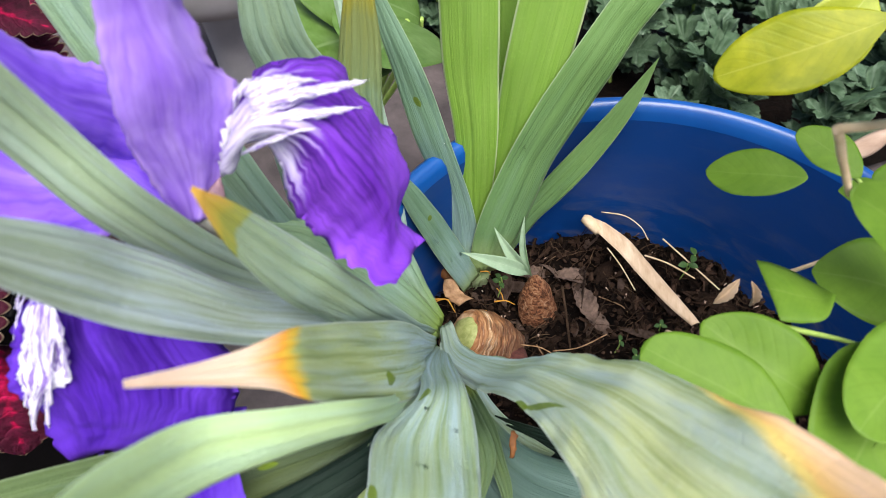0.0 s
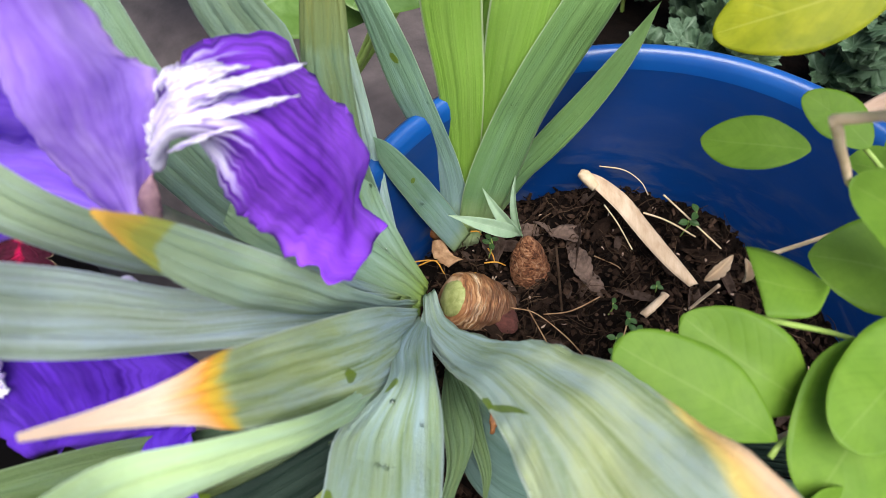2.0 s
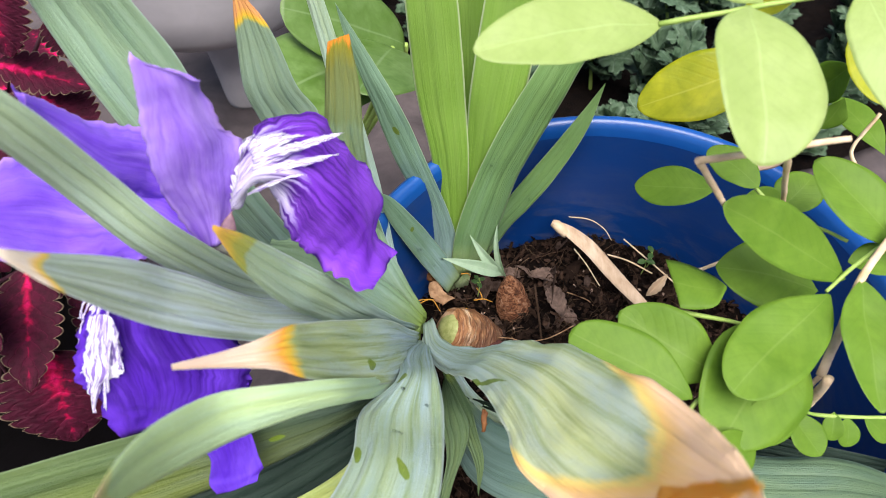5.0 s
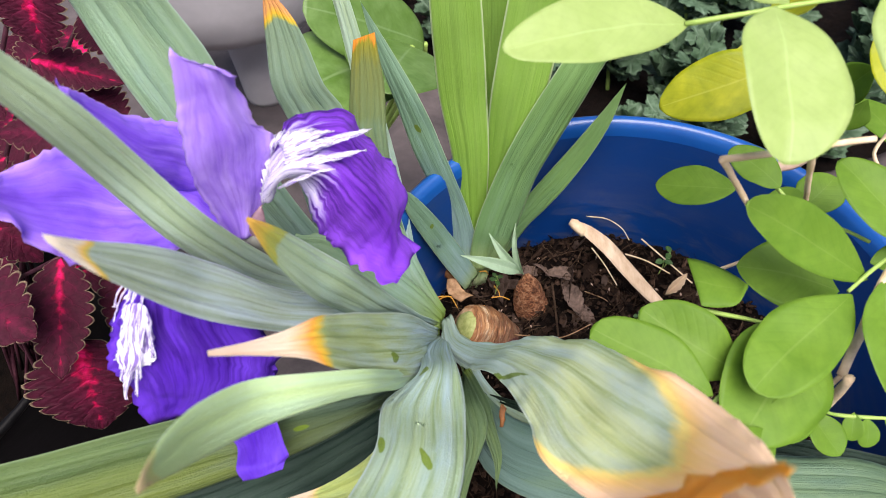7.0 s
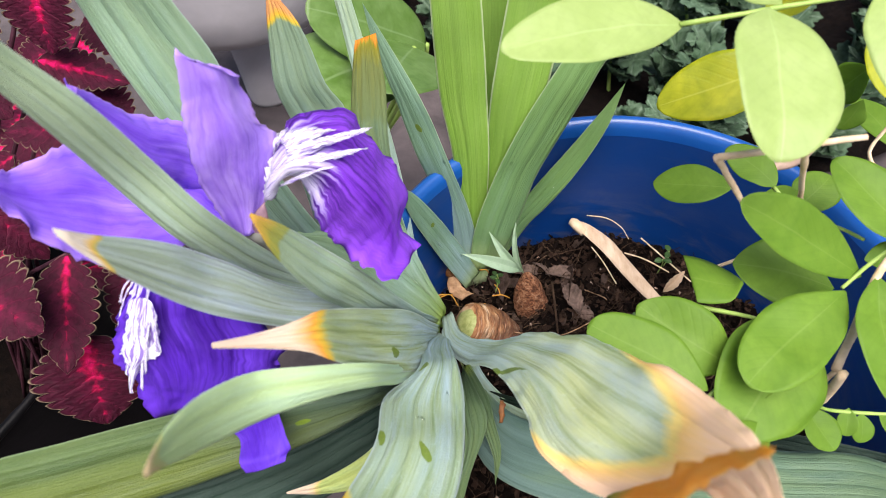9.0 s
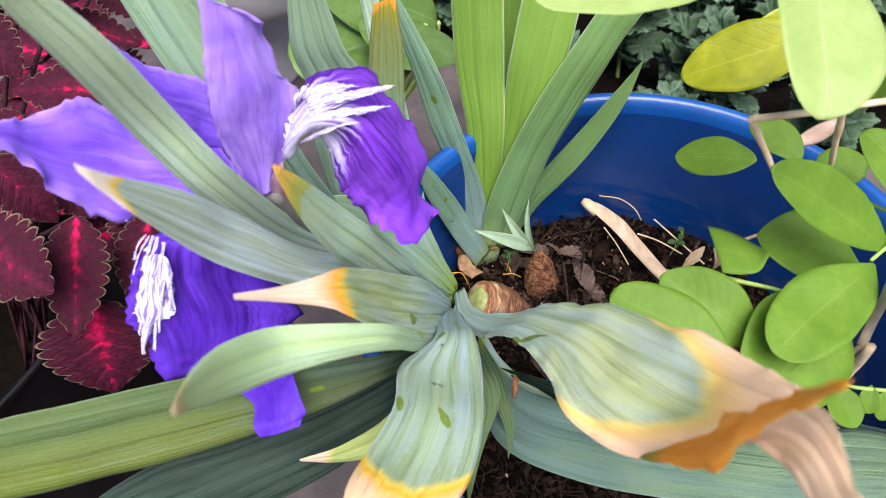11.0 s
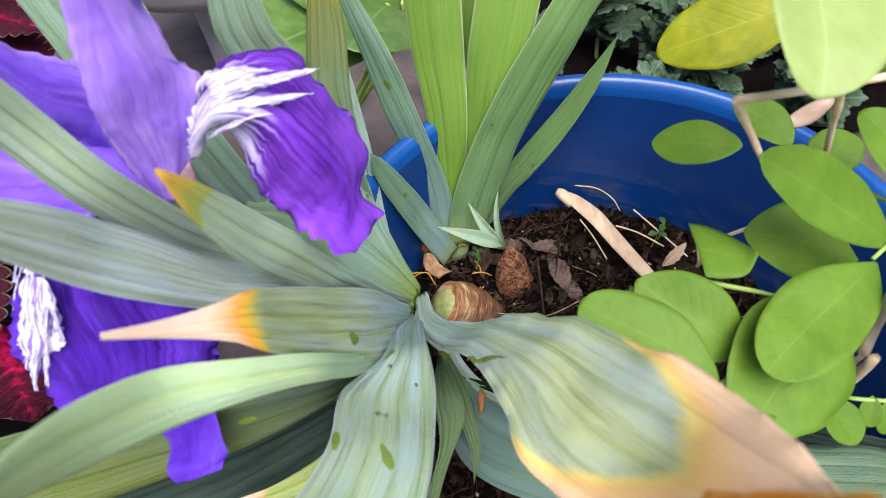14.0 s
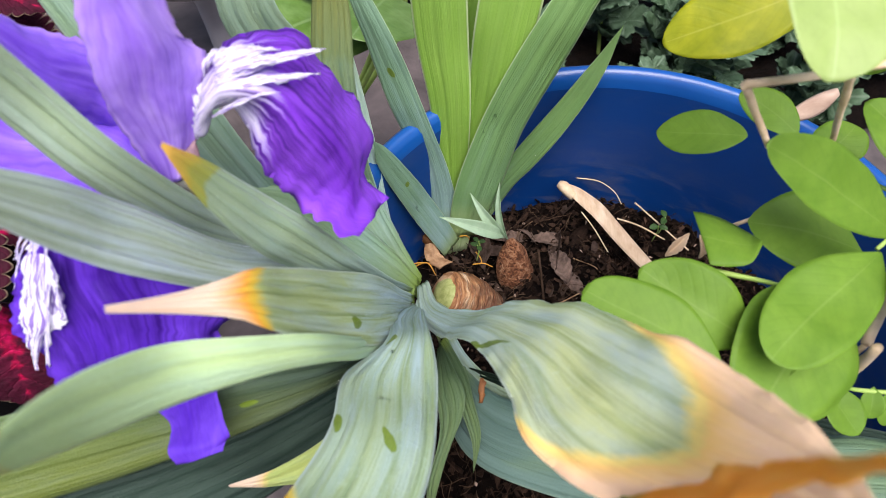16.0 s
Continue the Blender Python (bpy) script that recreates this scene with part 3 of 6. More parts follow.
def leaflet(name, length, width, curl=0.1, fold=0.15, shape=(0.5, 1.0), scallop=0.0, teeth=9, nv=26, nu=9, thick=0.0004, seed=0.0, quilt=0.0, taper=0.0):
    """A leaf along +y from its base at the origin, facing +z. shape: where it is widest, and how blunt it is."""
    v = np.linspace(0, 1, nv)
    u = np.linspace(-1, 1, nu)
    k = np.log(0.5) / np.log(shape[0])
    power = 0.75 / shape[1]
    w = np.sin(np.pi * np.clip(v, 0.002, 0.998) ** k) ** (power + (taper * np.clip(0.6 - v, 0, 1) if taper else 0))
    if scallop:
        w = w * (1 + scallop * (np.abs(np.sin(np.pi * teeth * v)) ** 0.6 - 0.7))
    g = np.zeros((nv, nu, 3))
    for i in range(nv):
        for j in range(nu):
            x = u[j] * w[i] * width / 2
            if taper:
                x += 0.035 * width * math.sin(v[i] * 4.1 + seed) + u[j] * 0.03 * width * wobble((v[i] * 3, u[j], seed), 1.3)
            y = v[i] * length
            z = curl * length * (v[i] - v[i] ** 2 * 1.7) + fold * abs(x) + 0.05 * width * wobble((x, y, 0), 1.6 / width, seed)
            if quilt:
                z += quilt * width * (abs(math.sin(np.pi * (v[i] - abs(u[j]) * 0.25) * teeth)) - 0.5) * min(1, abs(u[j]) * 3)
            g[i, j] = (x, y, z)
    return sheet(name, g, thick)


def lobed_leaf(name, size, cup=0.15, seed=0.0, around=64, rings=5):
    """A five-lobed, toothed leaf along +y from its stalk at the origin, facing +z."""
    verts, uvs = [], []
    for low in (0, 1):
        for i in range(rings + 1):
            f = i / rings
            for j in range(around):
                a = j * math.tau / around
                lobe = abs(math.cos(2.5 * a)) ** 0.7
                r = size * 0.54 * f * (0.50 + 0.43 * lobe + (0.065 * math.cos(15 * a) + 0.10 * wobble((math.cos(a) * 1.7, math.sin(a) * 1.7, 0), 1.0, seed)) * min(1, f * 1.5))
                x, y = r * math.sin(a), 0.40 * size + r * math.cos(a) * 1.08
                z = size * (cup * (f * f - 0.3) - 0.05 * f * (1 - lobe)) + 0.06 * size * wobble((x, y, 0), 2.2 / size, seed)
                verts.append((x, y, z - low * 0.0004 * (1.05 - f)))
                uvs.append((0.5 + x / size, y / size))
    n, faces = (rings + 1) * around, []
    for i in range(rings):
        for j in range(around):
            p, q = i * around + j, i * around + (j + 1) % around
            faces += [(p, p + around, q + around, q), (n + q, n + q + around, n + p + around, n + p)]
    for j in range(around):
        p, q = rings * around + j, rings * around + (j + 1) % around
        faces.append((p, n + p, n + q, q))
    me = bpy.data.meshes.new(name)
    me.from_pydata(verts, [], faces)
    lay = me.uv_layers.new(name="UVMap")
    lay.data.foreach_set("uv", np.array(uvs)[np.array(faces).ravel()].ravel())
    return me


def facing(base, tip, up):
    """The pose of a leaf from base towards tip whose face looks towards up."""
    b, y = Vector(base), (Vector(tip) - Vector(base)).normalized()
    x = y.cross(Vector(up)).normalized()
    z = x.cross(y)
    return Matrix(((x.x, y.x, z.x, b.x), (x.y, y.y, z.y, b.y), (x.z, y.z, z.z, b.z), (0, 0, 0, 1)))


def tube(name, points, radii, sides=8, n=24, rough=0.0, seed=0.0):
    """A closed round bar along a smooth line."""
    pts = curve_through(np.c_[np.array(points, float), np.interp(np.linspace(0, 1, len(points)), np.linspace(0, 1, len(radii)), radii)], n)
    bm = bmesh.new()
    rings = []
    for i, (x, y, z, r) in enumerate(pts):
        d = Vector(pts[min(i + 1, n - 1)][:3] - pts[max(i - 1, 0)][:3]).normalized()
        s = d.cross(Vector((0.3, 0.2, 0.93)) if abs(d.z) < 0.9 else Vector((1, 0, 0))).normalized()
        t = d.cross(s)
        ring = []
        for j in range(sides):
            a = j * math.tau / sides
            k = r * (1 + rough * wobble((x + s.x * math.cos(a) * r, y + t.y * math.sin(a) * r, z), 120, seed + j))
            ring.append(bm.verts.new(Vector((x, y, z)) + (s * math.cos(a) + t * math.sin(a)) * k))
        rings.append(ring)
    for p, q in zip(rings, rings[1:]):
        for j in range(sides):
            bm.faces.new((p[j], p[(j + 1) % sides], q[(j + 1) % sides], q[j]))
    bm.faces.new(rings[0][::-1])
    bm.faces.new(rings[-1])
    return bm


def turned(profile, sides=64, centre=(0, 0)):
    """A body turned round a vertical axis from (radius, height) points; closed where the radius is nought."""
    bm = bmesh.new()
    rings = []
    for r, z in profile:
        rings.append([bm.verts.new((centre[0] + r * math.cos(a), centre[1] + r * math.sin(a), z)) for a in (j * math.tau / sides for j in range(sides))] if r > 0 else [bm.verts.new((*centre, z))])
    for p, q in zip(rings, rings[1:]):
        for j in range(sides):
            k = (j + 1) % sides
            if len(p) == 1:
                bm.faces.new((p[0], q[k], q[j]))
            elif len(q) == 1:
                bm.faces.new((p[j], p[k], q[0]))
            else:
                bm.faces.new((p[j], p[k], q[k], q[j]))
    bmesh.ops.recalc_face_normals(bm, faces=bm.faces)
    return bm


def mm(points):
    return [tuple(c / 10000 for c in p) for p in points]


# ---- ground and surroundings ----
bm = bmesh.new()
bmesh.ops.create_grid(bm, x_segments=60, y_segments=60, size=1.0)
for v in bm.verts:
    k = max(abs(v.co.x), abs(v.co.y))
    v.co *= 1.2 if k < 0.9 else 300
    v.co.z = 0.003 * wobble(v.co, 9) if k < 0.9 else 0
tagged(part("ground", bm, paving), "worn grey-brown concrete yard floor", "ground", kind="structure")

SOIL = 0.157
pot = thing("plant_pot", "round blue plastic plant pot half filled with dark soil", "plant pot")
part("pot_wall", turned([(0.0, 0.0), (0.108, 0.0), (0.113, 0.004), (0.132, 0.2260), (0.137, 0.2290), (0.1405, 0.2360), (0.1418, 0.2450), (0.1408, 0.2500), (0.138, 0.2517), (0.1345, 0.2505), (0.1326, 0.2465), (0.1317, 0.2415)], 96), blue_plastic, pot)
part("pot_lining", turned([(0.1317, 0.2418), (0.1298, 0.222), (0.112, 0.05), (0.108, 0.012), (0.0, 0.012)], 96), shaded_blue_inside, pot, "dirt-stained inner wall of the pot")
for o in (o for o in bpy.data.objects if o.parent == pot):
    # the rim has warped: it stands a little higher at the back
    for v in o.data.vertices:
        v.co.z += (0.029 * v.co.x + 0.036 * v.co.y) * v.co.z / 0.25

bm = bmesh.new()
bmesh.ops.create_grid(bm, x_segments=90, y_segments=90, size=0.126)
for v in list(bm.verts):
    r = v.co.xy.length
    if r > 0.1245:
        bm.verts.remove(v)
        continue
    v.co.z = SOIL + 0.010 * wobble(v.co, 22) + 0.005 * wobble(v.co, 70, 4) + 0.0025 * wobble(v.co, 200, 7)
tagged(part("soil", bm, soil_dark), "dark crumbly potting soil with leaf litter", "soil", kind="stuff")


def soil_at(x, y):
    p = (x, y, 0)
    return SOIL + 0.010 * wobble(p, 22) + 0.005 * wobble(p, 70, 4) + 0.0025 * wobble(p, 200, 7)

# ---- front iris ----
iris = thing("iris_plant", "flowering iris with glaucous sword leaves and one purple flower", "iris")
iris.location = (-0.095, 0.02, 0.2)
bpy.context.view_layer.update()


def blade(rows, material, parent, label="", **kw):
    kw.setdefault("ridge", 0.03)
    kw.setdefault("pleats", 3)
    ob = part("leaf", loft("leaf", rows, **kw), material, parent, label)
    ob.matrix_parent_inverse = Matrix.Translation(parent.location).inverted()
    return ob


blade([(-958, 222, 2115, -932, 231, 2118, -906, 248, 2108), (-944, -18, 2242, -891, 8, 2248, -837, 49, 2227), (-847, -264, 2489, -765, -223, 2523, -681, -159, 2515), (-727, -549, 2961, -626, -455, 2935, -516, -321, 2840), (-653, -811, 3196, -522, -689, 3207, -374, -522, 3134), (-614, -1002, 3297, -455, -889, 3375, -272, -731, 3359), (-517, -1127, 3385, -375, -1041, 3504, -206, -921, 3538), (-429, -1211, 3570, -338, -1157, 3682, -221, -1079, 3732), (-369, -1236, 3741, -309, -1208, 3795, -233, -1168, 3815), (-366, -1280, 3834, -307, -1266, 3875, -260, -1251, 3891), (-370, -1344, 3909, -322, -1331, 3939, -293, -1323, 3949), (-397, -1414, 3984, -350, -1401, 3998, -327, -1392, 3998), (-400, -1456, 4028, -365, -1446, 4035, -359, -1444, 4035)], wide_blade, iris, "broad arching leaf with a scorched pinkish tip", seed=0.3, nv=80, nu=19, ruffle=0.0012, waves=3)
blade([(-497, -1167, 3480, -483, -1163, 3487, -468, -1156, 3488), (-452, -1244, 3635, -437, -1215, 3653, -418, -1181, 3658), (-423, -1287, 3753, -419, -1252, 3793, -407, -1210, 3815), (-411, -1271, 3856, -406, -1249, 3880, -395, -1223, 3894), (-395, -1278, 3985, -396, -1266, 3998, -394, -1252, 4005), (-391, -1302, 4106, -397, -1295, 4115, -400, -1285, 4121), (-406, -1322, 4207, -408, -1320, 4209, -410, -1318, 4210)], dry_flap, iris, "curled dry orange leaf edge", seed=1.3, ruffle=0.0016, pleats=2, waves=3, jag=0.18)
blade([(-977, 101, 2147, -949, 92, 2146, -921, 89, 2134), (-1034, -204, 2526, -969, -198, 2516, -897, -165, 2462), (-1027, -451, 2788, -949, -422, 2771, -872, -375, 2721), (-1148, -612, 2865, -994, -614, 2863, -842, -588, 2806), (-1151, -841, 3001, -996, -842, 2988, -845, -819, 2915), (-1215, -1033, 3106, -1047, -1044, 3068, -885, -1034, 2962), (-1243, -1155, 3202, -1096, -1175, 3153, -955, -1178, 3041), (-1246, -1258, 3247, -1161, -1274, 3220, -1082, -1282, 3156), (-1243, -1330, 3253, -1218, -1337, 3252, -1195, -1342, 3241)], front_blade, iris, "broad leaf with a yellowing tip", seed=2.3, nv=56, nu=15, pleats=4)
blade([(-988, -44, 2288, -974, -82, 2266, -960, -113, 2230), (-1082, -483, 2902, -1078, -503, 2863, -1076, -516, 2810), (-1150, -696, 3312, -1153, -720, 3271, -1158, -737, 3215), (-1285, -774, 3448, -1281, -807, 3401, -1280, -831, 3337), (-1426, -836, 3533, -1413, -885, 3487, -1405, -925, 3422), (-1467, -963, 3690, -1463, -1013, 3643, -1466, -1053, 3578), (-1470, -1106, 3831, -1465, -1142, 3810, -1466, -1174, 3776), (-1432, -1250, 3945, -1429, -1254, 3942, -1426, -1258, 3938)], curled_blade, iris, "", seed=3.3)
blade([(-975, 106, 2215, -984, 52, 2185, -993, 9, 2138), (-1078, -185, 2821, -1058, -315, 2793, -1039, -424, 2729), (-1181, -407, 3187, -1157, -519, 3157, -1137, -613, 3095), (-1271, -620, 3508, -1251, -695, 3487, -1235, -758, 3446), (-1330, -702, 3573, -1307, -738, 3552, -1287, -767, 3518), (-1415, -768, 3626, -1406, -786, 3615, -1400, -801, 3599), (-1501, -824, 3675, -1500, -830, 3671, -1499, -835, 3666)], scorched_blade, iris, "leaf with a scorched orange and white tip", seed=4.3, pleats=4)
blade([(-1033, 126, 2299, -1050, 75, 2267, -1067, 31, 2223), (-1339, -177, 2969, -1318, -263, 2943, -1299, -338, 2900), (-1488, -354, 3282, -1475, -434, 3261, -1467, -503, 3225), (-1606, -462, 3587, -1586, -555, 3557, -1574, -636, 3509), (-1664, -572, 3797, -1650, -644, 3761, -1643, -706, 3713), (-1715, -683, 3966, -1694, -725, 3951, -1679, -761, 3927), (-1739, -749, 4069, -1734, -758, 4063, -1731, -765, 4055)], dry_tipped, iris, "leaf with a dry yellow tip", seed=5.3)
blade([(-966, 157, 2192, -994, 135, 2184, -1024, 120, 2164), (-1091, -127, 2804, -1161, -174, 2822, -1234, -203, 2813), (-1199, -216, 3124, -1261, -284, 3126, -1329, -331, 3100), (-1319, -311, 3439, -1347, -378, 3417, -1381, -428, 3372), (-1396, -385, 3640, -1407, -430, 3628, -1423, -464, 3603), (-1437, -457, 3776, -1440, -462, 3774, -1444, -465, 3770)], yellow_tipped, iris, "leaf with a yellow tip", seed=6.3)
blade([(-1006, 169, 2203, -1023, 135, 2185, -1040, 108, 2155), (-1354, 10, 2799, -1388, -46, 2799, -1426, -91, 2784), (-1528, -141, 3135, -1579, -191, 3130, -1637, -227, 3108), (-1639, -300, 3591, -1689, -344, 3583, -1746, -375, 3560), (-1718, -323, 3833, -1777, -358, 3833, -1846, -378, 3820), (-1781, -371, 4119, -1829, -409, 4114, -1888, -433, 4099), (-1857, -401, 4291, -1886, -434, 4286, -1924, -458, 4274), (-1876, -456, 4441, -1894, -473, 4432, -1919, -484, 4420), (-1878, -524, 4579, -1878, -524, 4579, -1878, -524, 4579)], pale_blade, iris, "", seed=7.3)
blade([(-977, 224, 2118, -1002, 210, 2111, -1027, 199, 2099), (-1429, 291, 2643, -1530, 244, 2624, -1635, 211, 2587), (-1673, 372, 3170, -1787, 311, 3143, -1909, 270, 3098), (-1811, 501, 3667, -1946, 415, 3624, -2093, 355, 3562), (-1893, 498, 3927, -2056, 475, 3934, -2234, 480, 3927), (-1985, 519, 4205, -2107, 477, 4190, -2240, 457, 4167), (-2140, 498, 4453, -2140, 498, 4453, -2140, 498, 4453)], mid_blade, iris, "", seed=8.3)
blade([(-962, 252, 2075, -995, 236, 2070, -1028, 226, 2057), (-1273, 315, 2462, -1363, 296, 2465, -1457, 290, 2451), (-1333, 536, 2966, -1465, 490, 2957, -1603, 469, 2924), (-1356, 636, 3267, -1476, 597, 3260, -1602, 583, 3235), (-1419, 629, 3417, -1527, 611, 3423, -1643, 613, 3413), (-1471, 690, 3594, -1551, 678, 3599, -1636, 681, 3593), (-1507, 714, 3690, -1565, 711, 3699, -1628, 720, 3699), (-1555, 735, 3759, -1585, 734, 3764, -1618, 740, 3765), (-1605, 752, 3813, -1605, 752, 3813, -1605, 752, 3813)], orange_tipped, iris, "leaf with an orange tip", seed=9.3)
blade([(-963, 319, 2001, -989, 305, 1994, -1015, 293, 1982), (-1064, 431, 2251, -1141, 413, 2250, -1219, 405, 2236), (-1159, 553, 2650, -1243, 535, 2650, -1328, 529, 2638), (-1184, 684, 3054, -1275, 677, 3063, -1369, 683, 3061), (-1180, 791, 3282, -1260, 784, 3290, -1341, 790, 3288), (-1196, 857, 3426, -1256, 844, 3426, -1317, 842, 3419), (-1205, 896, 3497, -1253, 878, 3491, -1303, 869, 3479)], cropped_blade, iris, "leaf with a cropped, orange-brown end", seed=10.3)
blade([(-982, 388, 1929, -1000, 373, 1921, -1018, 361, 1908), (-1063, 480, 2071, -1115, 470, 2072, -1167, 466, 2065), (-1166, 829, 2681, -1222, 819, 2682, -1278, 816, 2676), (-1279, 1106, 3129, -1331, 1099, 3133, -1385, 1101, 3130), (-1362, 1261, 3465, -1404, 1257, 3469, -1448, 1261, 3468), (-1415, 1348, 3628, -1446, 1334, 3622, -1478, 1326, 3613), (-1508, 1428, 3761, -1508, 1428, 3761, -1508, 1428, 3761)], yellow_tipped, iris, "", seed=11.3)
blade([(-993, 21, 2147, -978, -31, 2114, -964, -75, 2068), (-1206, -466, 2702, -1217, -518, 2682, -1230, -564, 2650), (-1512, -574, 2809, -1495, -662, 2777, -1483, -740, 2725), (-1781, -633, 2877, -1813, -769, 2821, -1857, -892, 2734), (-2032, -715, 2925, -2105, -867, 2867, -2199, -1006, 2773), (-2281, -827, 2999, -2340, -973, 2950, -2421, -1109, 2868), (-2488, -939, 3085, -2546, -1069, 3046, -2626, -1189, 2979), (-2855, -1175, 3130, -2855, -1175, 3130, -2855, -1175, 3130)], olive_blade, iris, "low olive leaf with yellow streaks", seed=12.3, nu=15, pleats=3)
blade([(-990, 22, 2080, -941, -30, 2049, -892, -73, 2000), (-1167, -470, 2610, -1158, -583, 2561, -1153, -686, 2486), (-1448, -644, 2611, -1436, -765, 2556, -1430, -874, 2473), (-1782, -792, 2608, -1766, -925, 2546, -1761, -1048, 2450), (-2149, -923, 2609, -2106, -1057, 2544, -2079, -1182, 2446), (-2517, -1184, 2528, -2517, -1184, 2528, -2517, -1184, 2528)], dark_shaded_blade, iris, "", seed=13.3, pleats=4)
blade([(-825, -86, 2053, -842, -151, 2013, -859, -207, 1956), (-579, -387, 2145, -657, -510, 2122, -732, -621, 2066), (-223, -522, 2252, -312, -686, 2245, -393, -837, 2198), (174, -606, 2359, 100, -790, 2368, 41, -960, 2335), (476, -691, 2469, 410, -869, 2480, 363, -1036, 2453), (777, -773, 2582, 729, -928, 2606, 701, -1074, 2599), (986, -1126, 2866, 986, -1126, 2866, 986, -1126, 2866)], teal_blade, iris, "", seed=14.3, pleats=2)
blade([(-761, -113, 1900, -762, -139, 1883, -762, -162, 1859), (-93, -350, 1999, -97, -411, 1960, -96, -465, 1906), (635, -495, 2170, 630, -550, 2135, 632, -599, 2086), (1017, -622, 2243, 1010, -685, 2202, 1013, -743, 2145), (1435, -807, 2332, 1435, -807, 2332, 1435, -807, 2332)], dark_shaded_blade, iris, "", seed=15.3)
blade([(-834, 15, 1916, -807, 34, 1935, -781, 56, 1947), (-768, -138, 1866, -735, -110, 1894, -702, -78, 1912), (-626, -270, 1856, -603, -241, 1885, -578, -207, 1905), (-460, -334, 1900, -447, -326, 1907, -435, -317, 1912)], pale_blade, iris, "", seed=16.3)
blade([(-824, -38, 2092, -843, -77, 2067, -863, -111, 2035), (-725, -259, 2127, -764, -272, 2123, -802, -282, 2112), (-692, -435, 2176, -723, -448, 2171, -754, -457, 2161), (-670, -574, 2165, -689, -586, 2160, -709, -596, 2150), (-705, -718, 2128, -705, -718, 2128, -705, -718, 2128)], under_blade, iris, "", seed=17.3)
blade([(-1041, -476, 2583, -1041, -558, 2560, -1042, -633, 2521), (-1220, -729, 2644, -1240, -793, 2621, -1261, -852, 2586), (-1394, -845, 2649, -1399, -870, 2632, -1406, -894, 2609), (-1532, -903, 2672, -1530, -906, 2670, -1528, -909, 2667)], lime_blade, iris, "short yellow-green leaf with a pale tip", seed=18.3)
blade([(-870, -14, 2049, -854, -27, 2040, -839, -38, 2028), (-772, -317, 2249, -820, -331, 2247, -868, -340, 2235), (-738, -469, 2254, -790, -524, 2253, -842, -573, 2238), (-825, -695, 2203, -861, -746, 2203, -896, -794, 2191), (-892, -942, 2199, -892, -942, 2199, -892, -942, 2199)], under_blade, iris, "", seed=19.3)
blade([(-938, 261, 2120, -959, 202, 2083, -980, 151, 2033), (-1118, 310, 2387, -1143, 191, 2353, -1170, 86, 2298), (-1318, 358, 2628, -1349, 210, 2581, -1386, 81, 2510), (-1461, 360, 2765, -1503, 218, 2716, -1552, 95, 2644), (-1623, 282, 2838, -1641, 229, 2816, -1662, 183, 2785)], crown_blade, iris, "", seed=20.3)
blade([(-932, 318, 2063, -946, 269, 2032, -961, 227, 1991), (-1022, 400, 2236, -1086, 323, 2222, -1152, 257, 2191), (-1128, 511, 2511, -1217, 420, 2478, -1309, 345, 2424), (-1192, 613, 2764, -1285, 533, 2721, -1382, 471, 2658), (-1250, 669, 2877, -1279, 655, 2871, -1310, 646, 2861)], crown_blade, iris, "", seed=21.3)


ob = part("bud_scale", loft("bud_scale", [(-664, -334, 2218, -656, -334, 2217, -648, -334, 2217), (-670, -395, 2202, -657, -399, 2207, -643, -397, 2198), (-674, -436, 2174, -664, -437, 2173, -654, -438, 2172)], nv=16, nu=7, thick=0.0006, ruffle=0.0016, seed=6.0), stub_orange, iris, "dry orange-brown scale")
ob.matrix_parent_inverse = Matrix.Translation(iris.location).inverted()

# water beads left by rain
m = Mat("water", 0.03, spec=0.5)
m.b.inputs["Transmission Weight"].default_value, m.b.inputs["IOR"].default_value = 1.0, 1.33
water = m.color((0.97, 0.98, 0.98)).m
bead = bmesh.new()
bmesh.ops.create_icosphere(bead, subdivisions=2, radius=1)
bead_mesh = bpy.data.meshes.new("water_drop")
bead.to_mesh(bead_mesh)
bead.free()


def beads(leaf, count, start, end, seed):
    """Drops resting on the upper face of a leaf, between two fractions of its length."""
    r = random.Random(seed)
    vs, half, made = leaf.data.vertices, len(leaf.data.vertices) // 2, 0
    for _ in range(count * 20):
        v = vs[int(r.uniform(start, end) * half) + r.choice((0, half)) - 1]
        if v.normal.dot(Vector((0, -0.5, 0.86))) < 0.35 or made == count:
            continue
        k, made = r.uniform(0.0004, 0.0010), made + 1
        ob = part("water_drop", bead_mesh, water)
        x = v.normal.orthogonal().normalized()
        y = v.normal.cross(x)
        p = v.co + v.normal * k * 0.1
        ob.matrix_basis = Matrix(((x.x, y.x, v.normal.x, p.x), (x.y, y.y, v.normal.y, p.y), (x.z, y.z, v.normal.z, p.z), (0, 0, 0, 1))) @ Matrix.Diagonal((k, k * 1.2, k * 0.55, 1))
        tagged(ob, "clear bead of rain water on an iris leaf", "water drop", "water drops")


leaves = [o for o in bpy.data.objects if o.parent == iris and o.name.startswith("leaf")]
for n, o in enumerate(leaves):
    if n in (2, 4, 20, 21):
        beads(o, 6, 0.12, 0.6, n)

# flower of the front iris
stalk = [(-1593, -184, 3386), (-1560, -133, 3207), (-1408, 45, 2636), (-1014, 240, 2003)]
flower = part("flower", tube("flower", mm(stalk), [0.0036, 0.0044, 0.0042, 0.004], 10, 28), plum_stem, iris, "purple crested iris flower on a plum-tinged stalk")
flower.matrix_parent_inverse = Matrix.Translation(iris.location).inverted()


def petal(name, rows, material, label="", **kw):
    return part(name, loft(name, rows, nv=56, nu=25, thick=0.0004, **kw), material, flower, label)


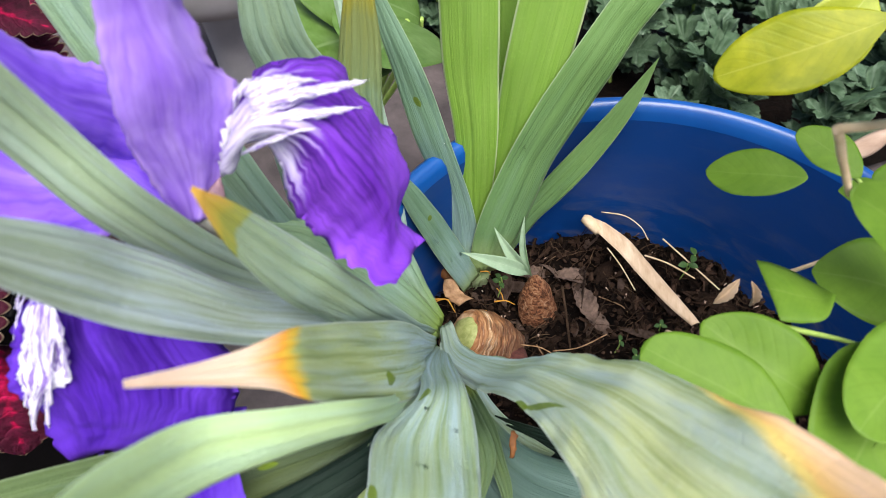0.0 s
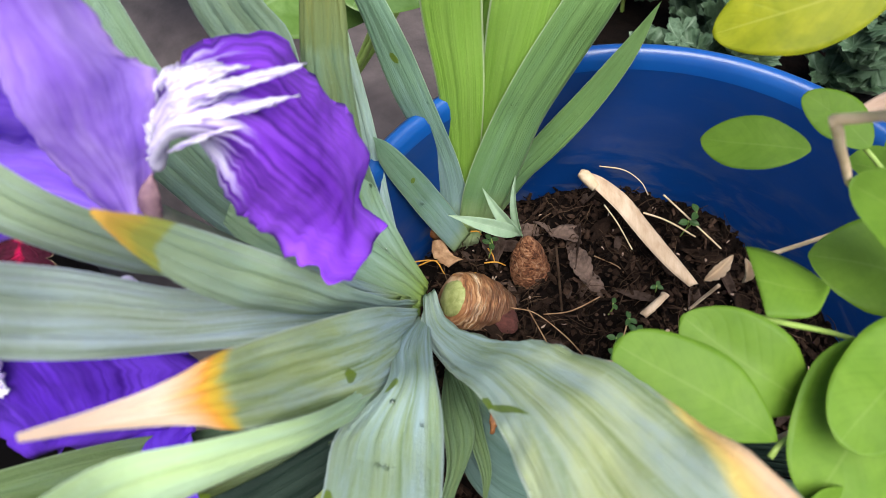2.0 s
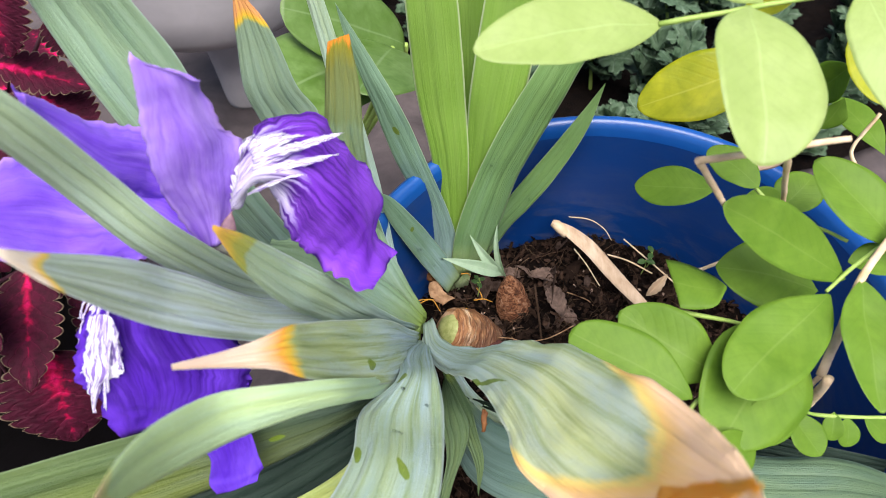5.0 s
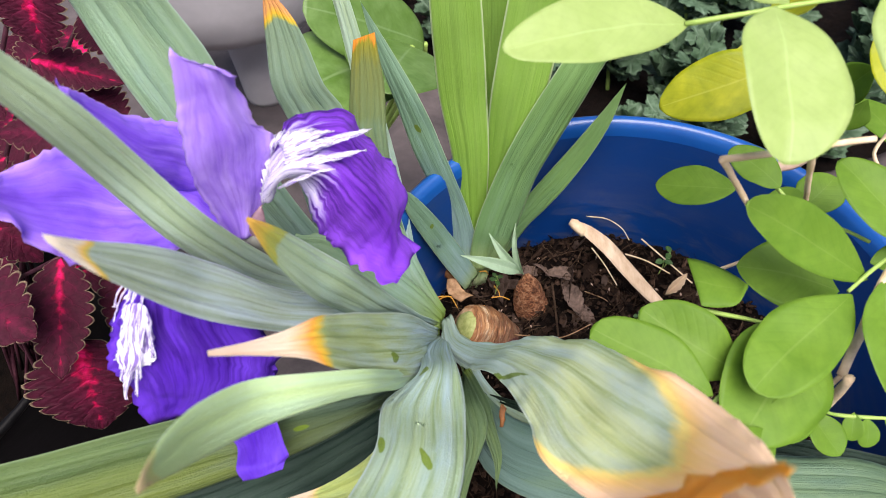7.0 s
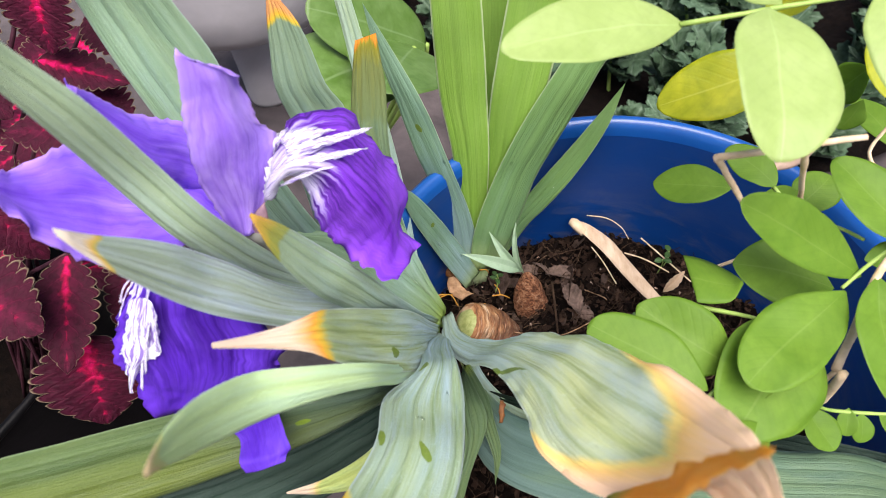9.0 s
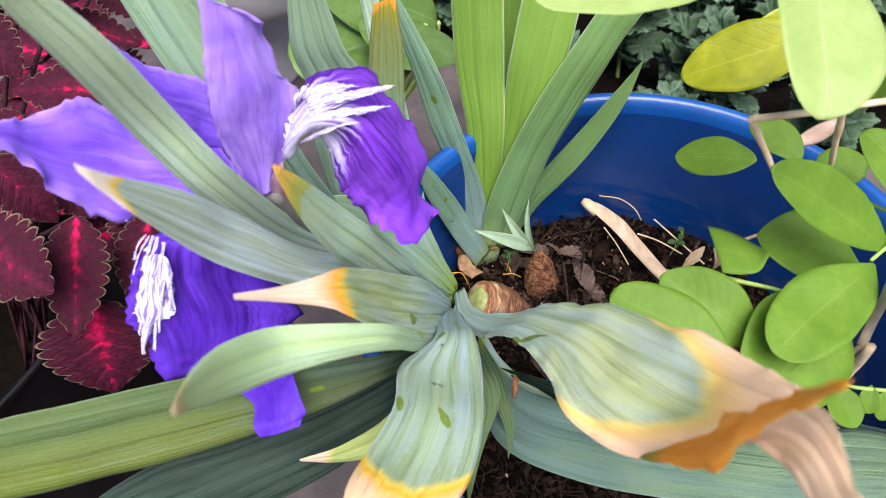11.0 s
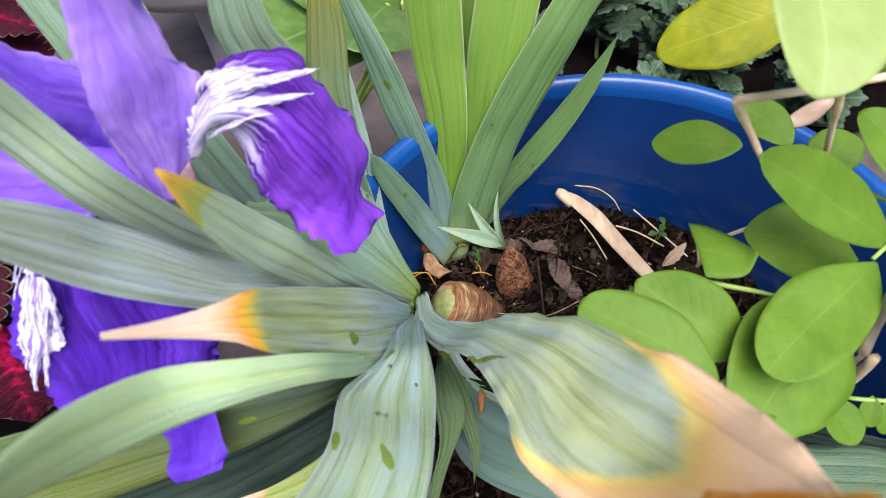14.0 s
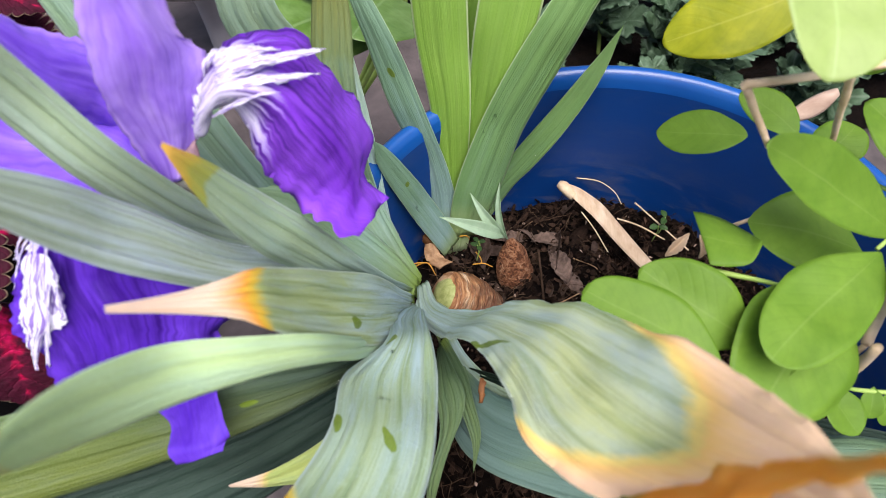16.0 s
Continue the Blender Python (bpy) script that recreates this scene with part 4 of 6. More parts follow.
petal("fall_petal", [(-1555, -130, 3454, -1540, -118, 3489, -1520, -72, 3500), (-1502, -156, 3520, -1460, -159, 3632, -1496, 4, 3586), (-1442, -157, 3581, -1383, -166, 3713, -1464, 93, 3618), (-1386, -158, 3591, -1307, -162, 3720, -1402, 173, 3615), (-1346, -188, 3513, -1241, -127, 3674, -1287, 237, 3585), (-1330, -232, 3400, -1176, -129, 3566, -1196, 194, 3481), (-1261, -256, 3313, -1126, -111, 3424, -1110, 159, 3359), (-1187, -277, 3266, -1099, -105, 3290, -1047, 106, 3250), (-1154, -287, 3264, -1091, -125, 3236, -1081, 34, 3207), (-1130, -322, 3236, -1069, -146, 3181, -1029, -26, 3159), (-1079, -293, 3206, -1040, -150, 3139, -998, -64, 3128)], fall_purple, "drooping purple fall with dark veins", jag=0.06, ruffle=0.0026, waves=4, seed=1.0, pleats=2)
petal("fall_petal", [(-1896, -309, 3299, -1789, -289, 3233, -1682, -269, 3167), (-1953, -394, 3362, -1818, -448, 3414, -1633, -332, 3139), (-2028, -494, 3297, -1847, -509, 3314, -1592, -390, 3065), (-2070, -549, 3215, -1817, -573, 3210, -1552, -478, 2953), (-2058, -599, 3097, -1832, -614, 3075, -1646, -566, 2835), (-2050, -640, 2948, -1897, -634, 2932, -1819, -634, 2749), (-2025, -653, 2845, -1991, -657, 2841, -1969, -656, 2840)], fall_violet, "drooping purple fall with dark veins", jag=0.06, ruffle=0.0024, waves=4, seed=2.0, pleats=3)
petal("fall_petal", [(-1787, -562, 2831, -1674, -530, 2840, -1561, -497, 2848), (-1753, -705, 2843, -1631, -693, 2895, -1544, -644, 2908), (-1678, -773, 2887, -1584, -794, 2923, -1492, -773, 2955), (-1647, -858, 2907, -1560, -860, 2924, -1463, -831, 2933), (-1630, -902, 2884, -1555, -894, 2905, -1488, -862, 2908)], fall_plain, "", ruffle=0.0014, waves=4, seed=3.0)
petal("standard_petal", [(-1647, -202, 3374, -1616, -205, 3383, -1588, -198, 3387), (-1676, -219, 3500, -1587, -194, 3537, -1533, -128, 3510), (-1698, -223, 3656, -1573, -193, 3689, -1492, -90, 3609), (-1686, -187, 3786, -1546, -185, 3809, -1446, -49, 3722), (-1661, -167, 3909, -1542, -172, 3921, -1473, -84, 3823), (-1634, -163, 4019, -1538, -160, 4025, -1482, -91, 3938), (-1620, -156, 4084, -1546, -152, 4072, -1480, -121, 4004), (-1612, -142, 4118, -1561, -159, 4084, -1486, -131, 4021)], standard_lilac, "upright pale lilac standard", ruffle=0.0009, waves=3, seed=4.0, wave=0.0034, pleats=2, jag=0.05)
petal("standard_petal", [(-1623, 28, 3345, -1648, -10, 3332, -1681, -32, 3298), (-1822, 170, 3567, -1814, 51, 3537, -1858, -15, 3433), (-1928, 67, 3717, -1896, -54, 3698, -1913, -131, 3610), (-1981, -38, 3890, -1955, -107, 3880, -1953, -147, 3840), (-1971, -157, 4039, -1959, -178, 4035, -1950, -192, 4023)], standard_violet, "", ruffle=0.0013, waves=4, seed=5.0, wave=0.0024, pleats=2, jag=0.08)
petal("standard_petal", [(-1656, -105, 3299, -1701, -131, 3279, -1746, -157, 3260), (-1877, 26, 3441, -1875, -91, 3394, -1891, -178, 3314), (-2066, 9, 3538, -2023, -162, 3478, -2017, -282, 3364), (-2197, -11, 3657, -2130, -216, 3580, -2105, -371, 3451), (-2242, -158, 3733, -2198, -291, 3680, -2178, -397, 3601), (-2268, -305, 3808, -2245, -359, 3792, -2231, -401, 3767), (-2266, -441, 3930, -2267, -470, 3906, -2267, -499, 3883), (-2253, -558, 3989, -2253, -558, 3989, -2253, -558, 3989)], standard_violet, "wide violet standard with a pale crinkled edge", ruffle=0.0022, waves=7, seed=6.0, wave=0.0024, pleats=2, jag=0.14)


part("bract", loft("bract", [(-1623, -186, 3334, -1587, -203, 3342, -1563, -196, 3324), (-1593, -184, 3418, -1563, -194, 3423, -1541, -182, 3405), (-1565, -171, 3473, -1544, -178, 3474, -1531, -170, 3459), (-1536, -152, 3500, -1529, -155, 3501, -1524, -154, 3498)], nv=24, nu=9, thick=0.0005, ruffle=0.0006, seed=2.5, pleats=2), bract_tan, flower, "papery purplish-tan bract")


def crest(points, height, count, seed, up):
    """A torn white comb along a line."""
    rng = random.Random(seed)
    line = curve_through(mm(points), count + 1)
    bm = bmesh.new()
    for i in range(count):
        p, d = Vector(line[i]), Vector(line[i + 1] - line[i])
        ahead = d.normalized()
        side = ahead.cross(Vector(up)).normalized()
        for s in (-1, 1):
            n = (Vector(up) * rng.uniform(0.25, 0.9) + side * s * rng.uniform(0.35, 1.0) + ahead * rng.uniform(0.2, 1.3)).normalized()
            h = height * rng.uniform(0.55, 1.25) * (0.5 + 0.5 * math.sin(math.pi * (0.15 + 0.8 * i / count)))
            w = rng.uniform(0.5, 0.95) * 0.0011
            q = n.cross(ahead).normalized() * 0.00015
            rows_ = []
            for k in range(5):
                f = k / 4
                c = p + n * (h * f) + ahead * (h * 0.25 * f * f) + side * rng.uniform(-0.0004, 0.0004)
                ww = w * (1 - f**2 * 0.9)
                rows_.append([bm.verts.new(c - ahead * ww + q), bm.verts.new(c + ahead * ww + q), bm.verts.new(c + ahead * ww - q), bm.verts.new(c - ahead * ww - q)])
            for a, b in zip(rows_, rows_[1:]):
                for j in range(4):
                    bm.faces.new((a[j], a[(j + 1) % 4], b[(j + 1) % 4], b[j]))
    return bm


for n, rows in enumerate([[(-1444, -178, 3607, -1443, -182, 3605, -1442, -184, 3602), (-1372, -198, 3670, -1369, -206, 3666, -1366, -211, 3659), (-1309, -202, 3699, -1306, -209, 3696, -1304, -214, 3689), (-1261, -196, 3702, -1259, -201, 3700, -1258, -203, 3696), (-1234, -184, 3690, -1234, -184, 3689, -1234, -184, 3689)], [(-1423, -185, 3659, -1421, -191, 3656, -1419, -194, 3651), (-1337, -162, 3694, -1332, -174, 3688, -1329, -181, 3678), (-1256, -123, 3695, -1252, -134, 3690, -1248, -141, 3680), (-1189, -82, 3674, -1187, -88, 3671, -1185, -92, 3665), (-1149, -48, 3647, -1148, -49, 3647, -1148, -49, 3646)], [(-1403, -190, 3699, -1402, -195, 3696, -1401, -199, 3691), (-1333, -183, 3729, -1330, -194, 3724, -1328, -201, 3715), (-1269, -160, 3727, -1267, -170, 3721, -1265, -177, 3713), (-1219, -131, 3702, -1217, -137, 3699, -1216, -141, 3694), (-1189, -105, 3674, -1189, -106, 3673, -1189, -107, 3673)], [(-1398, -176, 3722, -1395, -183, 3719, -1393, -187, 3714), (-1319, -134, 3745, -1313, -147, 3738, -1309, -155, 3727), (-1242, -74, 3734, -1237, -87, 3727, -1232, -95, 3716), (-1177, -16, 3703, -1174, -24, 3699, -1171, -28, 3692), (-1137, 28, 3670, -1136, 28, 3670, -1136, 27, 3669)], [(-1400, -147, 3726, -1398, -154, 3723, -1397, -158, 3718), (-1339, -139, 3757, -1335, -152, 3750, -1333, -160, 3740), (-1284, -114, 3754, -1280, -127, 3747, -1278, -134, 3737), (-1240, -85, 3729, -1238, -92, 3725, -1236, -97, 3719), (-1215, -59, 3700, -1214, -59, 3699, -1214, -60, 3699)], [(-1409, -118, 3725, -1407, -124, 3722, -1405, -128, 3717), (-1358, -104, 3754, -1353, -116, 3748, -1350, -123, 3738), (-1313, -74, 3751, -1308, -85, 3745, -1305, -92, 3736), (-1277, -39, 3726, -1275, -45, 3722, -1273, -49, 3717), (-1257, -9, 3697, -1257, -9, 3697, -1256, -10, 3696)], [(-1423, -91, 3715, -1420, -96, 3713, -1419, -98, 3709), (-1384, -85, 3748, -1379, -94, 3744, -1376, -99, 3736), (-1352, -61, 3749, -1348, -70, 3745, -1344, -75, 3738), (-1329, -31, 3730, -1326, -36, 3727, -1324, -39, 3723), (-1316, -3, 3705, -1316, -3, 3704, -1316, -4, 3704)], [(-1441, -73, 3698, -1438, -76, 3697, -1436, -78, 3694), (-1417, -75, 3734, -1412, -81, 3731, -1407, -85, 3725), (-1400, -57, 3738, -1395, -63, 3736, -1390, -66, 3730), (-1389, -31, 3722, -1386, -35, 3720, -1383, -37, 3717), (-1385, -6, 3699, -1384, -6, 3699, -1384, -6, 3698)], [(-1459, -68, 3677, -1456, -70, 3677, -1453, -71, 3675), (-1443, -67, 3716, -1437, -70, 3715, -1431, -72, 3711), (-1434, -44, 3724, -1427, -48, 3723, -1422, -49, 3720), (-1429, -15, 3711, -1426, -17, 3711, -1423, -17, 3709), (-1429, 14, 3691, -1429, 14, 3691, -1428, 14, 3691)], [(-1475, -73, 3655, -1472, -74, 3655, -1469, -74, 3654), (-1464, -73, 3694, -1458, -75, 3694, -1452, -75, 3692), (-1460, -52, 3704, -1454, -54, 3704, -1449, -54, 3702), (-1461, -22, 3693, -1458, -24, 3692, -1454, -24, 3691), (-1464, 6, 3674, -1464, 6, 3674, -1464, 6, 3674)]]):
    part("crest", loft("crest", rows, nv=26, nu=7, thick=0.0004, ruffle=0.0005, waves=5, jag=0.35, seed=n * 1.7, wave=0.0008), crest_white, flower, "torn white crest")
for n, rows in enumerate([[(-1867, -474, 3451, -1871, -475, 3452, -1875, -474, 3452), (-1905, -531, 3348, -1912, -532, 3350, -1920, -531, 3349), (-1943, -588, 3236, -1949, -589, 3238, -1957, -588, 3237), (-1973, -635, 3135, -1977, -636, 3136, -1982, -635, 3135), (-1993, -664, 3071, -1994, -664, 3071, -1994, -664, 3071)], [(-1894, -451, 3452, -1897, -451, 3453, -1901, -450, 3453), (-1924, -505, 3370, -1930, -506, 3372, -1938, -505, 3371), (-1955, -558, 3280, -1961, -559, 3282, -1968, -558, 3281), (-1979, -601, 3198, -1983, -601, 3199, -1987, -600, 3199), (-1995, -627, 3146, -1995, -627, 3147, -1996, -627, 3146)], [(-1922, -433, 3435, -1924, -433, 3436, -1928, -432, 3436), (-1950, -480, 3379, -1955, -480, 3381, -1962, -478, 3381), (-1978, -524, 3316, -1983, -523, 3318, -1990, -522, 3318), (-1999, -557, 3257, -2002, -557, 3258, -2006, -556, 3258), (-2013, -576, 3220, -2013, -576, 3220, -2014, -576, 3220)], [(-1948, -422, 3420, -1950, -421, 3421, -1952, -420, 3422), (-1976, -456, 3386, -1981, -455, 3388, -1987, -453, 3388), (-2004, -486, 3345, -2008, -485, 3347, -2014, -483, 3348), (-2025, -508, 3306, -2028, -507, 3307, -2031, -506, 3307), (-2038, -519, 3280, -2039, -519, 3281, -2039, -519, 3281)], [(-1859, -534, 3402, -1861, -534, 3403, -1864, -533, 3403), (-1886, -569, 3342, -1891, -569, 3343, -1897, -568, 3343), (-1912, -601, 3274, -1916, -602, 3276, -1922, -601, 3275), (-1932, -626, 3211, -1934, -626, 3212, -1938, -625, 3211), (-1944, -641, 3171, -1944, -641, 3171, -1945, -641, 3171)], [(-1846, -545, 3386, -1848, -546, 3387, -1852, -546, 3386), (-1855, -569, 3354, -1860, -570, 3355, -1867, -569, 3354), (-1862, -589, 3314, -1867, -590, 3315, -1874, -589, 3314), (-1866, -602, 3275, -1869, -603, 3276, -1873, -603, 3275), (-1869, -610, 3251, -1870, -610, 3251, -1871, -610, 3250)], [(-1964, -413, 3415, -1966, -412, 3416, -1968, -411, 3417), (-1983, -433, 3399, -1987, -432, 3401, -1992, -430, 3402), (-2000, -449, 3377, -2004, -448, 3379, -2008, -446, 3380), (-2012, -458, 3354, -2014, -458, 3355, -2016, -457, 3355), (-2019, -462, 3339, -2020, -462, 3339, -2020, -462, 3339)]]):
    part("crest", loft("crest", rows, nv=26, nu=7, thick=0.0004, ruffle=0.0006, waves=5, jag=0.35, seed=20 + n * 1.7, wave=0.0012), crest_white, flower, "torn white crest")
part("crest", loft("crest", [(-1928, -505, 3420, -1880, -508, 3432, -1843, -527, 3418), (-1970, -555, 3341, -1911, -556, 3354, -1862, -566, 3346), (-2009, -582, 3264, -1938, -583, 3277, -1881, -593, 3269), (-2016, -619, 3208, -1955, -617, 3224, -1888, -613, 3226), (-2034, -636, 3133, -2004, -633, 3150, -1974, -617, 3161), (-2068, -655, 3037, -2053, -661, 3048, -2046, -658, 3050)], nv=60, nu=13, thick=0.0004, ruffle=0.0014, waves=9, jag=0.12, seed=8.0, wave=0.0014), crest_white, flower, "torn white crest")
part("crest", crest([(-1531, -139, 3497), (-1489, -123, 3599), (-1451, -37, 3666)], 0.0040, 24, 1, (-0.5, -0.35, 0.8)), crest_white, flower, "fringed white crest")
part("crest", crest([(-1954, -452, 3391), (-1957, -533, 3300), (-2020, -596, 3175)], 0.0040, 30, 4, (-0.6, -0.4, 0.7)), crest_white, flower, "fringed white crest")

# ---- young rear iris fan ----
fan = thing("iris_shoot", "upright fan of fresh light-green iris leaves", "iris")
fan.location = (-0.077, 0.078, 0.158)
blade([(-824, 806, 1578, -765, 803, 1580, -705, 807, 1573), (-836, 945, 2052, -758, 940, 2054, -680, 946, 2045), (-885, 1082, 2616, -773, 1048, 2598, -660, 1031, 2564), (-940, 1154, 2934, -807, 1131, 2926, -672, 1130, 2902), (-964, 1200, 3423, -834, 1189, 3424, -703, 1201, 3412), (-969, 1263, 3860, -861, 1253, 3860, -754, 1264, 3852), (-923, 1253, 4236, -871, 1248, 4236, -818, 1253, 4232), (-872, 1308, 4408, -872, 1308, 4408, -872, 1308, 4408)], bright_blade, fan, "", seed=30.3, nu=13, pleats=0, ridge=0.04)
blade([(-793, 798, 1621, -734, 795, 1624, -675, 799, 1617), (-710, 955, 2092, -641, 950, 2095, -571, 955, 2087), (-668, 1096, 2810, -545, 1043, 2766, -419, 1011, 2705), (-626, 1154, 3177, -478, 1131, 3170, -326, 1133, 3146), (-580, 1199, 3469, -438, 1188, 3470, -292, 1201, 3458), (-526, 1252, 3896, -407, 1242, 3896, -284, 1254, 3886), (-397, 1242, 4332, -397, 1242, 4332, -397, 1242, 4332)], bright_blade, fan, "", seed=31.3, nu=13, pleats=0, ridge=0.04)
blade([(-791, 861, 1569, -731, 859, 1569, -671, 861, 1564), (-732, 1161, 2350, -660, 1158, 2350, -587, 1161, 2344), (-725, 1373, 3037, -617, 1368, 3036, -508, 1374, 3028), (-737, 1505, 3466, -617, 1499, 3465, -496, 1506, 3457), (-619, 1684, 4057, -619, 1684, 4057, -619, 1684, 4057)], bright_blade, fan, "", seed=32.3, nu=13, pleats=0, ridge=0.04)
blade([(-791, 831, 1724, -702, 814, 1744, -602, 844, 1727), (-751, 879, 2097, -625, 881, 2112, -480, 915, 2090), (-625, 958, 2503, -500, 954, 2513, -371, 972, 2503), (-479, 1013, 2850, -349, 1013, 2851, -215, 1037, 2832), (-290, 1094, 3178, -191, 1077, 3162, -88, 1080, 3131), (-141, 1167, 3410, -60, 1134, 3380, 27, 1120, 3339), (-24, 1245, 3597, 34, 1227, 3576, 96, 1223, 3548), (132, 1281, 3760, 132, 1281, 3760, 132, 1281, 3760)], fresh_blade, fan, "", seed=33.3, nu=13, pleats=0, ridge=0.04)
blade([(-750, 901, 1693, -658, 901, 1703, -558, 925, 1707), (-619, 971, 1928, -523, 974, 1944, -418, 999, 1946), (-407, 1078, 2192, -352, 1038, 2172, -294, 1014, 2133), (-212, 1139, 2460, -163, 1097, 2434, -111, 1072, 2400), (-15, 1216, 2711, 13, 1190, 2695, 43, 1172, 2672), (116, 1260, 2904, 116, 1260, 2904, 116, 1260, 2904)], fresh_blade, fan, "", seed=34.3, nu=13, pleats=0, ridge=0.04)
blade([(-874, 836, 1682, -806, 830, 1702, -706, 851, 1682), (-953, 962, 2199, -847, 928, 2181, -764, 908, 2147), (-1085, 980, 2670, -988, 977, 2674, -919, 986, 2668), (-1177, 1029, 3036, -1100, 1010, 3029, -1025, 1006, 3011), (-1257, 1093, 3324, -1217, 1086, 3322, -1179, 1087, 3315), (-1291, 1156, 3505, -1291, 1156, 3505, -1291, 1156, 3505)], cool_blade, fan, "", seed=35.3, nu=13, pleats=0, ridge=0.04)
blade([(-723, 823, 1716, -769, 776, 1691, -815, 739, 1652), (-860, 841, 2033, -898, 773, 1993, -937, 718, 1937), (-979, 800, 2327, -1018, 745, 2295, -1057, 701, 2250), (-1100, 751, 2576, -1120, 714, 2554, -1141, 684, 2523), (-1153, 705, 2670, -1153, 705, 2670, -1153, 705, 2670)], cool_blade, fan, "", seed=36.3, nu=13, pleats=0, ridge=0.04)


for n, o in enumerate([o for o in bpy.data.objects if o.parent == fan]):
    if n >= 3:
        beads(o, 4, 0.1, 0.5, n + 50)

# ---- rhizomes and the small sprout ----
rhizome = thing("rhizome", "ringed tan iris rhizome lying on the soil", "rhizome")
rh = tube("rhizome_body", [(-0.002, 0, 0), (0.001, 0, 0), (0.014, 0, 0.0005), (0.028, 0, 0), (0.042, 0.001, -0.001)], [0.0118, 0.0142, 0.0150, 0.0132, 0.008], 40, 120, 0.10)
for v in rh.verts:
    x = v.co.x + 0.0012 * wobble(v.co, 120)
    k = 0.05 * wobble((x, 0, 0), 520) + 0.035 * ((x * 260) % 1.0) + 0.05 * wobble(v.co, 150, 3)
    v.co.y *= 1 + k
    v.co.z *= 1 + k
cap = bmesh.new()
bmesh.ops.create_uvsphere(cap, u_segments=24, v_segments=14, radius=1)
for v in cap.verts:
    v.co = Vector((v.co.x * 0.0042 - 0.0010, v.co.y * 0.0100, v.co.z * 0.0100)) * (1 + 0.12 * wobble(v.co, 2.5))
_a, _b = Vector((-0.0808, 0.0395, 0.1738)), Vector((-0.0518, 0.0447, 0.1485))
for ob in (part("rhizome_body", rh, rhizome_tan, rhizome), part("green_end", cap, rhizome_cut, rhizome, "pale green growing end")):
    ob.matrix_world = facing(_a, _b, (0, 0, 1)) @ Matrix.Rotation(radians(90), 4, "Z")

sprout = thing("iris_sprout", "small brown bulb with three short pale-green sprout leaves", "sprout")
bulb = turned([(0.0, 0.138)] + [(0.0118 * math.sin(math.pi * (0.06 + 0.94 * k / 80)) ** 0.62 * (1.0 - 0.15 * k / 80), 0.138 + 0.05 * k / 80) for k in range(1, 80)] + [(0.0, 0.188)], 72, (-0.041, 0.062))
for v in bulb.verts:
    k = 1 + 0.10 * wobble(v.co, 150) + 0.08 * wobble(v.co, 330, 2) + 0.04 * wobble(v.co, 620, 5)
    v.co.x, v.co.y = -0.041 + (v.co.x + 0.041) * k + (0.183 - v.co.z) * 0.12, 0.062 + (v.co.y - 0.062) * k + (v.co.z - 0.14) * 0.14
part("bulb", bulb, bulb_brown, sprout)
for base, tip, w, up in (((-0.0441, 0.0693, 0.1872), (-0.0527, 0.0884, 0.2138), 0.0058, (-0.8, -0.5, 0.4)), ((-0.0456, 0.0693, 0.1885), (-0.0664, 0.0765, 0.2164), 0.0070, (-0.2, -0.9, 0.5)), ((-0.0465, 0.0698, 0.1902), (-0.0807, 0.0641, 0.2148), 0.0082, (0.1, -0.6, 0.8))):
    length = (Vector(tip) - Vector(base)).length
    me = leaflet("leaf", length, w, 0.22, 0.5, (0.38, 0.8))
    ob = part("leaf", me, sprout_green, sprout)
    ob.matrix_world = facing(base, tip, up)

# ---- litter on the soil ----
rng = random.Random(5)
bm = bmesh.new()
for i in range(2200):
    r, a = 0.122 * math.sqrt(rng.random()), rng.uniform(0, math.tau)
    x, y = r * math.cos(a), r * math.sin(a)
    L, w, h = rng.uniform(0.002, 0.006) * rng.choice((1, 1, 1, 2.2)), rng.uniform(0.001, 0.003), rng.uniform(0.0004, 0.0014)
    m4 = pose(x, y, soil_at(x, y) + rng.uniform(0.0, 0.004), rng.gauss(0, 32), rng.gauss(0, 32), rng.uniform(0, 360))
    b = rng.uniform(-0.2, 0.2) * L
    low = [m4 @ Vector(p) for p in ((-L / 2, -w * 0.3, 0), (0, -w / 2, b), (L / 2, -w * 0.2, 0), (L / 2, w * 0.25, 0), (0, w / 2, b), (-L / 2, w * 0.35, 0))]
    up = m4.to_3x3() @ Vector((0, 0, h))
    lo, hi = [bm.verts.new(p) for p in low], [bm.verts.new(p + up) for p in low]
    bm.faces.new(hi), bm.faces.new(lo[::-1])
    for j in range(6):
        bm.faces.new((lo[j], lo[(j + 1) % 6], hi[(j + 1) % 6], hi[j]))
